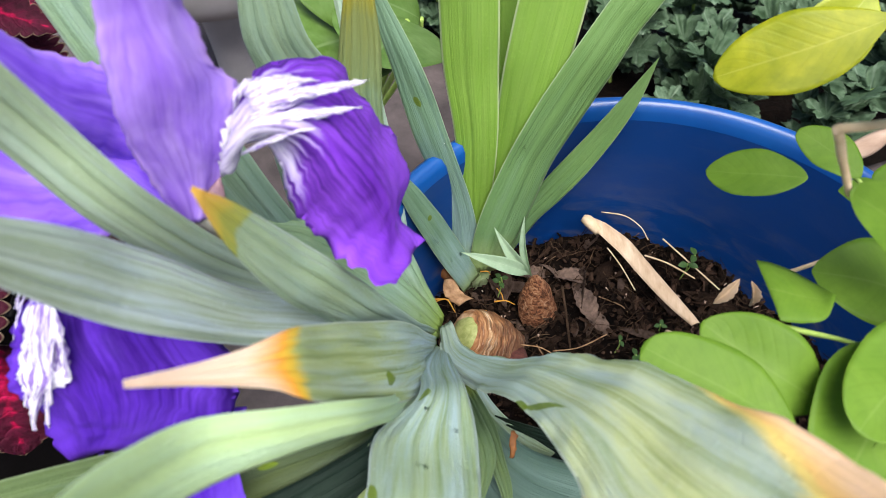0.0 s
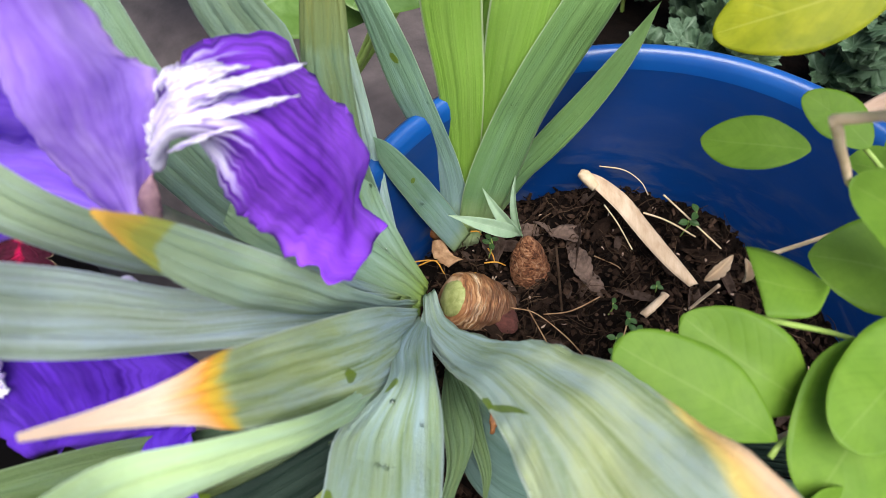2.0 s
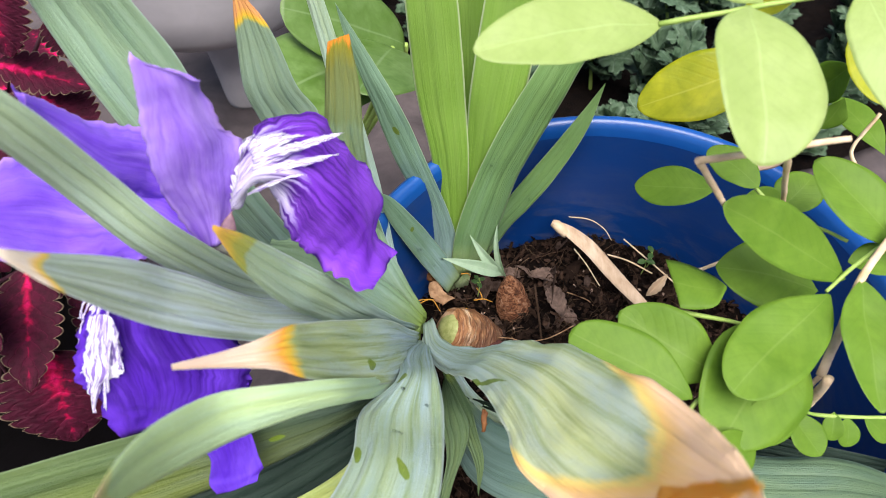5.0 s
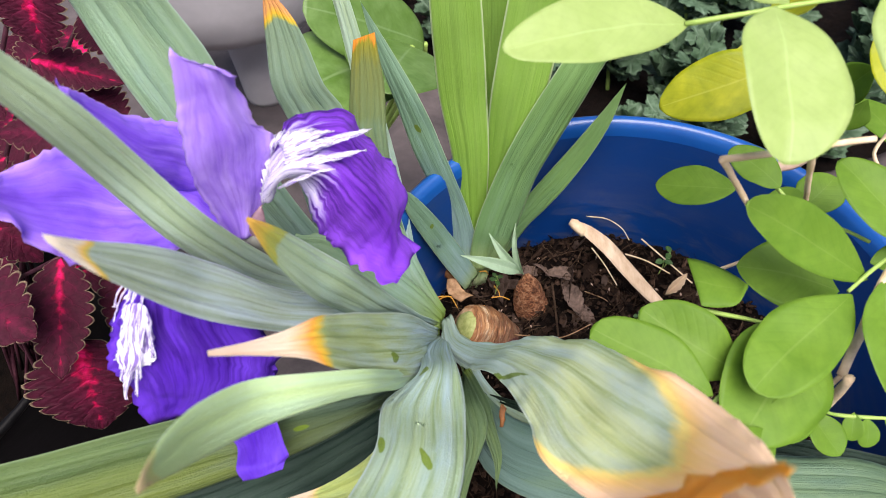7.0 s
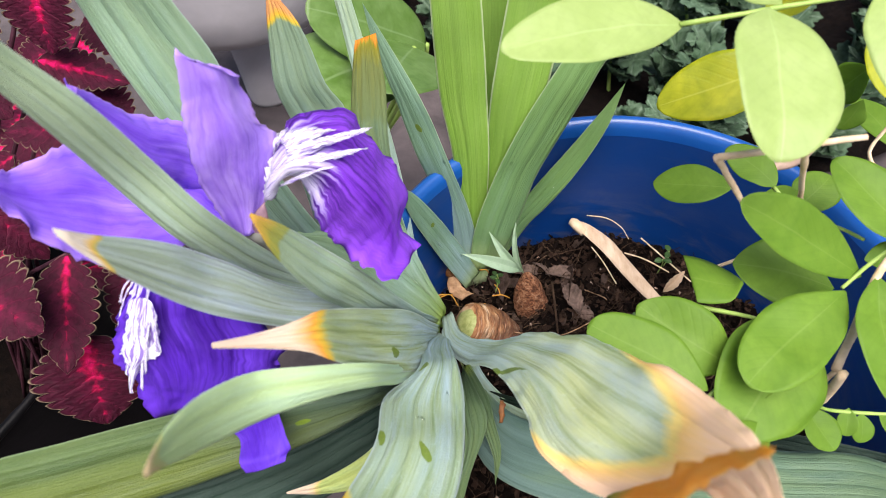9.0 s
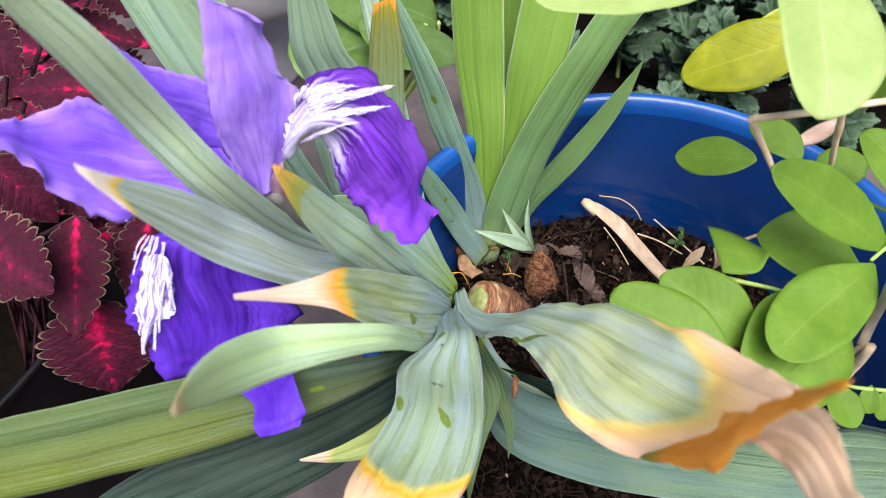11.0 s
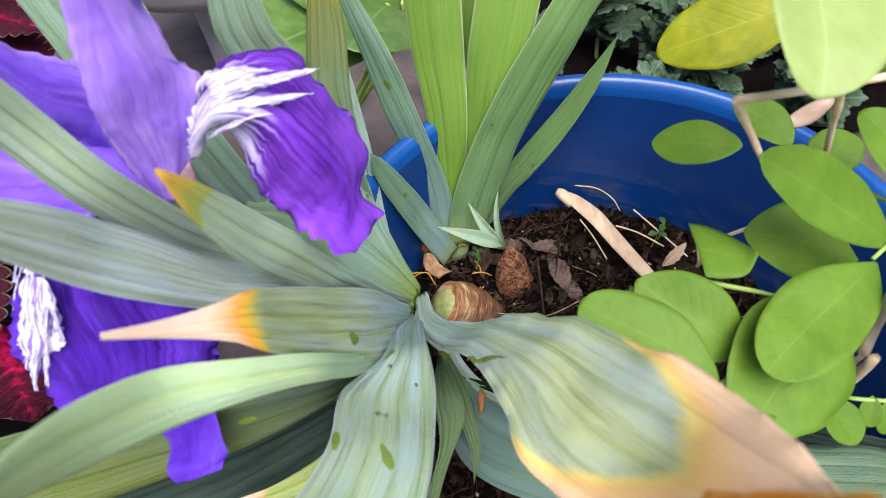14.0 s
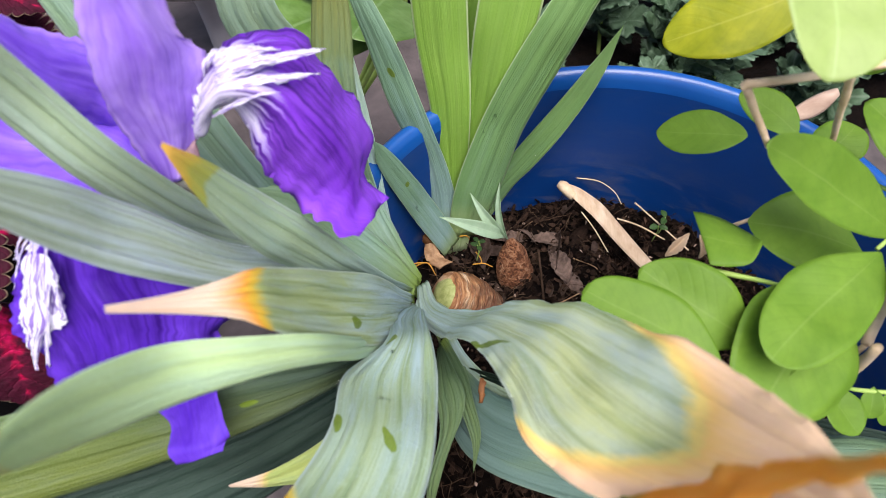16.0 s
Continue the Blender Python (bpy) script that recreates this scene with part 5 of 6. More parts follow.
for i in range(2600):
    r, a = 0.121 * math.sqrt(rng.random()), rng.uniform(0, math.tau)
    x, y, k = r * math.cos(a), r * math.sin(a), rng.uniform(0.0005, 0.0022)
    top = [(0, 0, 1), (0.89, 0, 0.45), (0.28, 0.85, 0.45), (-0.72, 0.53, 0.45), (-0.72, -0.53, 0.45), (0.28, -0.85, 0.45), (0.72, 0.53, -0.45), (-0.28, 0.85, -0.45), (-0.89, 0, -0.45), (-0.28, -0.85, -0.45), (0.72, -0.53, -0.45), (0, 0, -1)]
    vs = [bm.verts.new((x + p[0] * k * rng.uniform(0.6, 1.5), y + p[1] * k * rng.uniform(0.6, 1.5), soil_at(x, y) + 0.001 + p[2] * k * rng.uniform(0.6, 1.2))) for p in top]
    for f in ((0, 1, 2), (0, 2, 3), (0, 3, 4), (0, 4, 5), (0, 5, 1), (1, 6, 2), (2, 7, 3), (3, 8, 4), (4, 9, 5), (5, 10, 1), (2, 6, 7), (3, 7, 8), (4, 8, 9), (5, 9, 10), (1, 10, 6), (6, 11, 7), (7, 11, 8), (8, 11, 9), (9, 11, 10), (10, 11, 6)):
        bm.faces.new([vs[q] for q in f])
litter = part("leaf_litter", bm, chip_brown)
for p in litter.data.polygons:
    p.use_smooth = False
tagged(litter, "dark brown decayed leaf and bark chips", "leaf litter", kind="stuff")

bm = bmesh.new()
for i in range(620):
    r, a = 0.12 * math.sqrt(rng.random()), rng.uniform(0, math.tau)
    x, y = r * math.cos(a), r * math.sin(a)
    d, L = rng.uniform(0, math.tau), rng.uniform(0.006, 0.03)
    pts = []
    for k in range(6):
        d += rng.gauss(0, 0.35)
        pts.append((x, y, soil_at(x, y) + 0.003 + rng.uniform(0, 0.004)))
        x, y = x + math.cos(d) * L / 5, y + math.sin(d) * L / 5
        if math.hypot(x, y) > 0.124:
            break
    if len(pts) < 3:
        continue
    t = tube("r", pts, [rng.uniform(0.0001, 0.0003)], 4, 8)
    me = bpy.data.meshes.new("r")
    t.to_mesh(me)
    t.free()
    bm.from_mesh(me)
    bpy.data.meshes.remove(me)
tagged(part("root_fibres", bm, root_brown), "tangle of fine dry brown roots", "roots", kind="stuff")

bm = bmesh.new()
for i in range(240):
    r, a = 0.118 * math.sqrt(rng.random()), rng.uniform(0, math.tau)
    x, y, d, L, pts = r * math.cos(a), r * math.sin(a), rng.uniform(0, math.tau), rng.uniform(0.005, 0.018), []
    for k in range(5):
        d += rng.gauss(0, 0.3)
        if math.hypot(x, y) < 0.122:
            pts.append((x, y, soil_at(x, y) + 0.005 + rng.uniform(0, 0.003)))
        x, y = x + math.cos(d) * L / 4, y + math.sin(d) * L / 4
    if len(pts) > 2:
        t = tube("r", pts, [rng.uniform(0.00010, 0.00030)], 4, 7)
        me = bpy.data.meshes.new("r")
        t.to_mesh(me)
        t.free()
        bm.from_mesh(me)
        bpy.data.meshes.remove(me)
tagged(part("dry_fibres", bm, fibre_brown), "fine dry tan fibres strewn on the soil", "plant debris", kind="stuff")

bm = bmesh.new()
for i in range(110):
    r, a = 0.118 * math.sqrt(rng.random()), rng.uniform(0, math.tau)
    x, y, L = r * math.cos(a), r * math.sin(a), rng.uniform(0.0006, 0.0022)
    m4 = pose(x, y, soil_at(x, y) + rng.uniform(0.003, 0.006), rng.gauss(0, 30), rng.gauss(0, 30), rng.uniform(0, 360))
    w = L * rng.uniform(0.2, 0.7)
    lo = [bm.verts.new(m4 @ Vector(p)) for p in ((-L, -w * 0.5, 0), (L * 0.3, -w, 0), (L, 0, 0), (0, w, 0))]
    hi = [bm.verts.new(m4 @ Vector((p[0], p[1], 0.0006))) for p in ((-L * 0.8, -w * 0.4, 0), (L * 0.3, -w * 0.7, 0), (L * 0.8, 0, 0), (0, w * 0.8, 0))]
    bm.faces.new(hi), bm.faces.new(lo[::-1])
    for j in range(4):
        bm.faces.new((lo[j], lo[(j + 1) % 4], hi[(j + 1) % 4], hi[j]))
tagged(part("dry_specks", bm, tan_leaf), "small pale dry plant specks on the soil", "plant debris", kind="stuff")

# larger decayed leaves, straws and seedlings lying in the pot
for n in range(60):
    r, a = 0.112 * math.sqrt(rng.random()), rng.uniform(0, math.tau)
    x, y = r * math.cos(a), r * math.sin(a)
    L = rng.uniform(0.011, 0.026)
    me = leaflet("dead_leaf", L, L * rng.uniform(0.18, 0.36), rng.uniform(-0.25, 0.3), rng.uniform(0.2, 0.9), (0.5, 0.8), nv=20, nu=9, seed=n, quilt=0.06, scallop=0.15, teeth=7)
    ob = part("dead_leaf", me, chip_pale if n % 3 else chip_brown)
    ob.matrix_basis = pose(x, y, soil_at(x, y) + 0.002, rng.gauss(0, 14), rng.gauss(0, 14), rng.uniform(0, 360))
    tagged(ob, "curled grey-brown decayed leaf scrap on the soil", "dead leaf", "dead leaves on the soil")

for n in range(16):
    a, r = rng.uniform(0.5, 2.6), 0.11 * math.sqrt(rng.uniform(0.15, 1))
    x, y = r * math.cos(a), r * math.sin(a)
    L = rng.uniform(0.022, 0.040)
    me = leaflet("dead_leaf", L, L * rng.uniform(0.16, 0.30), rng.uniform(-0.1, 0.2), rng.uniform(0.3, 0.9), (0.5, 0.7), nv=30, nu=11, seed=n + 60, quilt=0.08, scallop=0.2, teeth=6)
    ob = part("dead_leaf", me, chip_pale if n % 2 else chip_brown)
    ob.matrix_basis = pose(x, y, soil_at(x, y) + 0.003, rng.gauss(0, 8), rng.gauss(0, 12), rng.uniform(0, 360)) @ Matrix.Translation((0, -L / 2, 0))
    tagged(ob, "long shrivelled dark brown leaf on the soil", "dead leaf", "dead leaves on the soil")

for n, (x, y) in enumerate([(-0.028, 0.090), (-0.018, 0.083), (-0.038, 0.090), (-0.011, 0.094), (-0.011, 0.064), (-0.004, 0.054)]):
    L = rng.uniform(0.016, 0.026)
    ob = part("dead_leaf", leaflet("dead_leaf", L, L * rng.uniform(0.35, 0.6), rng.uniform(0.1, 0.4), rng.uniform(-0.6, 0.6), (0.5, 1.1), nv=30, nu=15, seed=n + 90, quilt=0.10, scallop=0.25, teeth=5), leaf_scrap)
    ob.matrix_basis = pose(x, y, soil_at(x, y) + 0.005, rng.gauss(0, 18), rng.gauss(0, 18), rng.uniform(0, 360)) @ Matrix.Translation((0, -L / 2, 0))
    tagged(ob, "crumpled pale brown dead leaf beside the bulb", "dead leaf", "dead leaves on the soil")

dead_blade = thing("straw_leaf", "long bleached straw-coloured dead leaf blade on the soil", "dead leaf")
part("blade", loft("blade", [(-62, 1122, 1830, -37, 1133, 1847, -12, 1144, 1840), (27, 1009, 1820, 52, 1061, 1832, 76, 1114, 1820), (117, 894, 1800, 153, 945, 1812, 190, 996, 1800), (225, 724, 1770, 271, 750, 1782, 316, 776, 1770), (344, 576, 1730, 381, 604, 1742, 418, 631, 1730), (458, 479, 1690, 483, 486, 1702, 509, 492, 1690)], nv=50, nu=9, ridge=-0.05, thick=0.0008, seed=9.0, pleats=2), straw, dead_blade)
part("knot", tube("knot", [(-0.0081, 0.1156, 0.1840), (-0.0054, 0.1135, 0.1835), (0.0005, 0.1056, 0.1820)], [0.0025, 0.0035, 0.0028], 8, 10, 0.4), dry_twig, dead_blade, "darkened broken stem end")
tagged(part("dead_leaf", loft("dead_leaf", [(-269, 55, 1720, -284, 64, 1732, -300, 73, 1720), (-117, -41, 1720, -145, 2, 1742, -174, 46, 1740), (70, -73, 1730, 59, -19, 1757, 48, 35, 1760), (218, -37, 1740, 206, 4, 1767, 193, 46, 1770), (306, 30, 1760, 293, 61, 1782, 280, 92, 1780)], nv=30, nu=11, thick=0.0006, ruffle=0.0015, seed=5.0, pleats=4), tan_leaf), "pinkish-tan dead iris leaf on the soil", "dead leaf")
tagged(part("bark_scrap", loft("bark_scrap", [(192, 289, 1700, 177, 303, 1712, 163, 318, 1700), (266, 345, 1720, 242, 355, 1732, 218, 365, 1720), (331, 411, 1720, 316, 421, 1732, 300, 431, 1720)], nv=20, nu=7, thick=0.0012, ruffle=0.001, seed=2.0), straw), "whitish bark scrap on the soil", "bark")
for pts, r in [([(37, 1194, 1850), (176, 1160, 1850), (276, 1112, 1800), (321, 1053, 1750)], 5), ([(379, 1004, 1820), (486, 899, 1780), (669, 701, 1720)], 8), ([(253, 895, 1800), (383, 852, 1780), (531, 762, 1750)], 8), ([(-339, 327, 1680), (-205, 326, 1720), (-32, 419, 1700)], 6), ([(-512, 369, 1680), (-396, 320, 1720), (-250, 204, 1700), (-114, 40, 1680)], 5), ([(-234, 757, 1680), (-239, 554, 1700), (-240, 345, 1680)], 12), ([(42, 953, 1800), (111, 854, 1760), (186, 714, 1700)], 6), ([(119, 337, 1680), (54, 180, 1700), (-13, 47, 1680)], 6), ([(471, 323, 2000), (439, 326, 1850), (406, 318, 1750)], 14), ([(-423, 368, 1680), (-367, 225, 1700), (-308, 105, 1680)], 5), ([(-22, 699, 1660), (93, 620, 1680), (129, 588, 1660)], 5)]:
    tagged(part("dry_stalk", tube("dry_stalk", mm(pts), [r / 14000, r / 17000], 6, 22, 0.25), root_brown if r == 12 else dry_brown if r < 9 and pts[0][1] < 700 else dry_twig if r < 9 else straw), "thin dry tan stalk lying in the pot", "stalk", "dry stalks in the pot")
for pts in [[(-1068, 651, 1680), (-958, 658, 1700), (-811, 651, 1680)], [(-1016, 640, 1670), (-920, 642, 1720), (-867, 584, 1670)], [(-645, 625, 1720), (-582, 618, 1740), (-526, 619, 1700)], [(-819, 530, 1760), (-757, 512, 1780), (-693, 553, 1740)], [(-718, 795, 1780), (-678, 781, 1800), (-659, 784, 1760)], [(-622, 732, 1700), (-596, 688, 1700), (-587, 657, 1680)]]:
    tagged(part("root", tube("root", mm(pts), [0.0005, 0.0003], 5, 16), orange_root), "thin orange root thread", "root", "orange root threads")
tagged(part("stem_stub", tube("stem_stub", [(-0.1013, 0.0873, 0.1780), (-0.0940, 0.0832, 0.1730), (-0.0857, 0.0772, 0.1680)], [0.0036, 0.0032, 0.002], 9, 14, 0.5), stub_orange), "broken orange-brown stem stub", "stem stub")
tagged(part("dry_sheath", loft("dry_sheath", [(-936, 734, 1780, -903, 728, 1802, -871, 721, 1800), (-920, 673, 1720, -874, 677, 1742, -827, 681, 1740), (-848, 626, 1670, -806, 649, 1687, -764, 672, 1680)], nv=26, nu=9, thick=0.0005, ruffle=0.0016, seed=3.0, pleats=2, jag=0.12), dry_brown), "papery tan sheath at the foot of the shoot", "sheath")
peb = bmesh.new()
bmesh.ops.create_icosphere(peb, subdivisions=3, radius=1)
for v in peb.verts:
    v.co = Vector((v.co.x * 0.0075, v.co.y * 0.0065, v.co.z * 0.006)) * (1 + 0.25 * wobble(v.co, 1.4)) + Vector((-0.053, 0.032, 0.1605))
tagged(part("pebble", peb, pebble_red), "small reddish clay pebble", "pebble")
for n, (x, y, z, w) in enumerate([(-611, 694, 1860, 46), (542, 881, 1820, 68), (503, 849, 1780, 68), (27, 369, 1720, 43), (20, 181, 1700, 55), (128, 216, 1700, 58), (6, 92, 1700, 52), (103, 286, 1710, 49), (281, 482, 1700, 43), (-617, 687, 1830, 50)]):
    sd = thing("seedling", "tiny green seedling in the potting soil", "seedling", "seedlings in the pot")
    x, y, z = x / 10000, y / 10000, z / 10000
    sd.location = (x, y, z - 0.012)
    part("stem", tube("stem", [(0, 0, -0.004), (0.001, 0, 0.006), (0, 0, 0.012)], [0.0004], 5, 8), green_stem, sd)
    for k in range(3 if n > 3 else 2):
        a = n * 1.7 + k * 2.4
        ob = part("leaf", leaflet("leaf", w / 11000, w / 17000, 0.1, 0.3, (0.5, 0.95), nv=14, nu=7, seed=n + k), seed_green, sd)
        ob.matrix_basis = facing((0, 0, 0.0115), (math.cos(a) * 0.01, math.sin(a) * 0.01, 0.0125), (0.1, -0.3, 1))

# ---- vine ----
LEAFLETS = [("q1", -116, 128, 3962, -700, -106, 4079, 217), ("q2", 120, 97, 4031, 42, -413, 3913, 311), ("q3", 324, 193, 3132, 40, 348, 3048, 188), ("yel", 581, 559, 3537, 56, 577, 3278, 290), ("lime", 536, 700, 3556, 332, 546, 3288, 255), ("q4", 671, -268, 3139, 130, -192, 3473, 222), ("q4b", 678, -208, 2957, 278, -119, 3042, 297), ("q6", 23, -681, 3017, -362, -436, 3121, 240), ("q31", 106, -315, 2727, -160, -402, 2682, 175), ("q7", 191, -595, 2981, -173, -362, 3096, 265), ("q8", 397, -418, 3066, 108, -832, 2974, 385), ("q9", 571, -341, 3149, 118, -712, 3129, 262), ("q10", 684, -314, 3179, 580, -787, 3117, 214), ("q11", 188, 158, 3999, -65, 199, 4168, 165), ("q12", 497, 176, 4028, 518, -235, 3882, 212), ("q13", 924, -191, 3152, 672, 166, 3339, 248), ("q14", 749, -168, 3088, 962, -164, 3083, 130), ("q15", 664, 199, 2959, 853, 371, 3024, 201), ("q16", 519, 208, 3137, 354, 410, 3174, 153), ("q17", 525, -596, 2696, 620, -756, 2619, 150), ("q18", 726, -592, 2654, 702, -683, 2584, 83), ("q19", 776, -611, 2637, 770, -706, 2563, 88), ("q20", 840, -608, 2637, 947, -687, 2572, 93), ("q21", 235, -784, 2941, -23, -926, 3017, 156), ("q22", 418, -664, 2965, 195, -798, 2957, 162), ("q23", 359, 263, 3974, 218, 315, 3893, 133), ("q24", 516, 203, 4049, 218, 155, 4149, 120), ("q25", 986, 664, 3376, 923, 746, 3188, 182), ("q26", 1019, 644, 3232, 969, 608, 3078, 121), ("q27", 928, 696, 3530, 989, 380, 3407, 165), ("q28", 486, 220, 3045, 711, 229, 2981, 152), ("q29", 495, -522, 2845, 585, -573, 2738, 90), ("q30", 1189, 437, 3063, 1120, 823, 3114, 148)]
PALE, TAN = "q1 q2 q11 q12 q24".split(), "yel q23 q27".split()
vine = thing("vine", "climbing vine with oval light-green leaflets on dry tan stems", "vine")
vine.location = (0.05, -0.06, 0.19)
bpy.context.view_layer.update()
for n, (k, bx, by, bz, tx, ty, tz, w) in enumerate(LEAFLETS):
    base, tip = Vector((bx, by, bz)) / 10000, Vector((tx, ty, tz)) / 10000
    L = (tip - base).length
    up = Vector((-0.05 + 0.2 * math.sin(n * 2.1), -0.45 + 0.15 * math.sin(n * 1.3), 0.88))
    me = leaflet("leaflet", L, w / 10000, 0.07 + 0.07 * math.sin(n), 0.16 + 0.09 * math.sin(n * 1.7), (0.53 + 0.05 * math.sin(n * 3), 1.45 + 0.25 * math.sin(n * 1.9)), nv=36, nu=13, seed=n, taper=0.4 + 0.25 * math.sin(n * 2.3))
    ob = part("leaflet", me, vine_pale if k in PALE else vine_lime if k == "lime" else vine_yellow if k in TAN else vine_green, vine, "yellowing leaflet" if k in TAN else "")
    ob.matrix_parent_inverse = Matrix.Translation(vine.location).inverted()
    ob.matrix_basis = facing(base, tip, up)
ob = part("leaflet", loft("leaflet", [(226, -289, 3137, 226, -293, 3134, 226, -298, 3130), (229, -196, 3065, 193, -290, 3112, 173, -363, 3131), (143, -165, 3095, 116, -285, 3128, 109, -377, 3123), (80, -148, 3112, 62, -268, 3130, 54, -374, 3128), (42, -143, 3117, 39, -257, 3124, 37, -370, 3131)], nv=24, nu=11, thick=0.0004, seed=4.4), vine_green, vine)
ob.matrix_parent_inverse = Matrix.Translation(vine.location).inverted()
for n, (k, bx, by, bz, tx, ty, tz, w) in enumerate([("curl1", 98, -16, 2673, 209, 46, 2782, 63), ("curl2", 222, 25, 2765, 253, -54, 2648, 48)]):
    base, tip = Vector((bx, by, bz)) / 10000, Vector((tx, ty, tz)) / 10000
    ob = part("dried_leaflet", leaflet("dried_leaflet", (tip - base).length * 0.8, w / 14000, 0.35, 1.6, (0.5, 0.9), seed=n + 9, quilt=0.12, teeth=5, scallop=0.2, nv=36), straw, vine, "curled dry tan leaflet")
    ob.matrix_parent_inverse = Matrix.Translation(vine.location).inverted()
    ob.matrix_basis = facing(base, tip, (0, -0.4, 0.9))
ob = part("dried_leaflet", loft("dried_leaflet", [(684, 556, 2893, 687, 548, 2893, 695, 543, 2882), (751, 596, 2935, 764, 568, 2932, 788, 549, 2897), (822, 615, 2974, 825, 579, 2970, 847, 564, 2933), (891, 621, 3002, 893, 609, 2998, 901, 600, 2985)], nv=24, nu=9, thick=0.0005, seed=3.7), tan_leaf, vine, "curled cream-coloured dry leaflet")
ob.matrix_parent_inverse = Matrix.Translation(vine.location).inverted()
STEMS = [("t13", [(256, 5, 2803), (390, 33, 2840), (547, 68, 2893)]), ("t1", [(-132, 120, 3969), (128, 103, 4022), (483, 158, 4040), (745, 213, 4048)]), ("t2", [(-23, -201, 3701), (124, -216, 3733), (241, -222, 3762), (388, -228, 3789)]), ("t3", [(-23, -201, 3701), (67, -180, 3572), (160, -166, 3437)]), ("t4", [(241, -190, 3749), (337, -119, 3557), (457, -40, 3307)]), ("t5", [(549, -566, 2935), (619, -443, 3055), (693, -306, 3185), (849, -152, 3249), (1086, 98, 3310)]), ("t6", [(1040, -56, 3254), (695, -250, 3178), (572, -334, 3142)]), ("t7", [(44, -344, 3065), (174, -366, 3042), (325, -395, 3014), (479, -472, 2986)]), ("t8", [(526, -582, 2707), (656, -600, 2651), (951, -614, 2629)]), ("t9", [(991, 79, 3171), (970, 369, 3145), (1033, 429, 3316)]), ("t10", [(549, -566, 2935), (513, -592, 2789), (520, -595, 2710)]), ("t11", [(18, -705, 2973), (50, -673, 2996), (216, -595, 3026), (445, -532, 3016)]), ("t12", [(514, 225, 3112), (582, 114, 3086), (735, -26, 3098), (771, -85, 3114)])]
for k, pts in STEMS:
    green = k in ("t1", "t6", "t7", "t8", "t11", "t12")
    r = 0.0016 if k == "t5" else 0.0012 if k in ("t2", "t3", "t4") else 0.0009
    ob = part("stem", tube("stem", mm(pts), [r, r * 0.8], 8, 20, 0.3), green_stem if green else dry_twig, vine, "green leaf stalk" if green else "dry tan stem")
    ob.matrix_parent_inverse = Matrix.Translation(vine.location).inverted()
ob = part("stem", tube("stem", [(0.052, -0.062, 0.302), (0.062, -0.055, 0.26), (0.058, -0.04, 0.2), (0.05, -0.05, 0.15)], [0.0016, 0.002], 8, 24, 0.3), dry_twig, vine, "dry tan stem")
ob.matrix_parent_inverse = Matrix.Translation(vine.location).inverted()

# ---- coleus in its black pot ----
coleus = thing("coleus", "coleus with dark maroon leaves, crimson centres and pale scalloped edges", "coleus")
coleus.location = (-0.42, 0.06, 0.16)
bpy.context.view_layer.update()
for n, (k, bx, by, bz, tx, ty, tz, w) in enumerate([("c1", -2855, -211, 3203, -2469, -415, 3084, 337), ("c2", -2565, 14, 3024, -2520, -441, 2782, 260), ("c3", -2587, -192, 2691, -2574, -462, 2278, 488), ("c4", -2339, 149, 2892, -2395, -221, 2633, 254), ("c5", -2636, 894, 3869, -2660, 759, 3529, 352), ("c6", -2790, 826, 3460, -2419, 835, 3322, 205), ("c7", -2488, 537, 3277, -2852, 457, 3357, 247), ("c8", -2910, 159, 3247, -2725, 74, 2913, 229), ("c9", -3099, 723, 3584, -2882, 576, 3327, 259), ("c10", -2838, 406, 3251, -3102, 253, 3139, 208), ("c11", -2601, 1098, 3543, -2425, 926, 3396, 222), ("c12", -2869, 426, 3011, -2653, 190, 2810, 278), ("c13", -3013, 231, 2860, -3130, 14, 2689, 278), ("c14", -2723, 878, 3242, -2469, 723, 3105, 316), ("c15", -2537, 343, 2800, -2429, 120, 2615, 287), ("c16", -2974, 1002, 3612, -3193, 834, 3485, 269)]):
    base, tip = Vector((bx, by, bz)) / 10000, Vector((tx, ty, tz)) / 10000
    me = leaflet("leaf", (tip - base).length, w / 10000, 0.08, 0.06, (0.42, 0.95), scallop=0.26, teeth=10, nv=121, nu=15, quilt=0.035, seed=n + 40)
    ob = part("leaf", me, coleus_red, coleus)
    ob.matrix_parent_inverse = Matrix.Translation(coleus.location).inverted()
    ob.matrix_basis = facing(base, tip, (0.1 + 0.2 * math.sin(n), -0.35, 0.9))
    st = part("stem", tube("stem", [base, base.lerp(Vector((-0.40, 0.05, 0.2)), 0.5) - Vector((0, 0, 0.012)), (-0.42 + 0.02 * math.sin(n * 2), 0.06 + 0.02 * math.cos(n * 3), 0.070)], [0.0010, 0.0014], 6, 10), maroon_stem, coleus)
    st.matrix_parent_inverse = Matrix.Translation(coleus.location).inverted()
grow_bag = thing("grow_bag", "creased black plastic grow bag holding the coleus", "grow bag")
BX, BY, BR = -0.47, 0.035, 0.155
bag = turned([(0.0, 0.0), (0.125, 0.0), (0.136, 0.01), (0.145, 0.06), (0.149, 0.12), (0.153, 0.185), (0.1555, 0.197), (0.1545, 0.2), (0.151, 0.198), (0.149, 0.18), (0.142, 0.055), (0.0, 0.045)], 160, (BX, BY))
for v in bag.verts:
    d = Vector((v.co.x - BX, v.co.y - BY, 0))
    if d.length > 0.1:
        a = math.atan2(d.y, d.x)
        v.co += d * (0.014 * wobble((math.cos(a) * 6, math.sin(a) * 6, v.co.z * 7), 1.0) + 0.010 * wobble((math.cos(a) * 20, math.sin(a) * 20, v.co.z * 16), 1.0, 3))
part("bag_wall", bag, black_plastic, grow_bag)
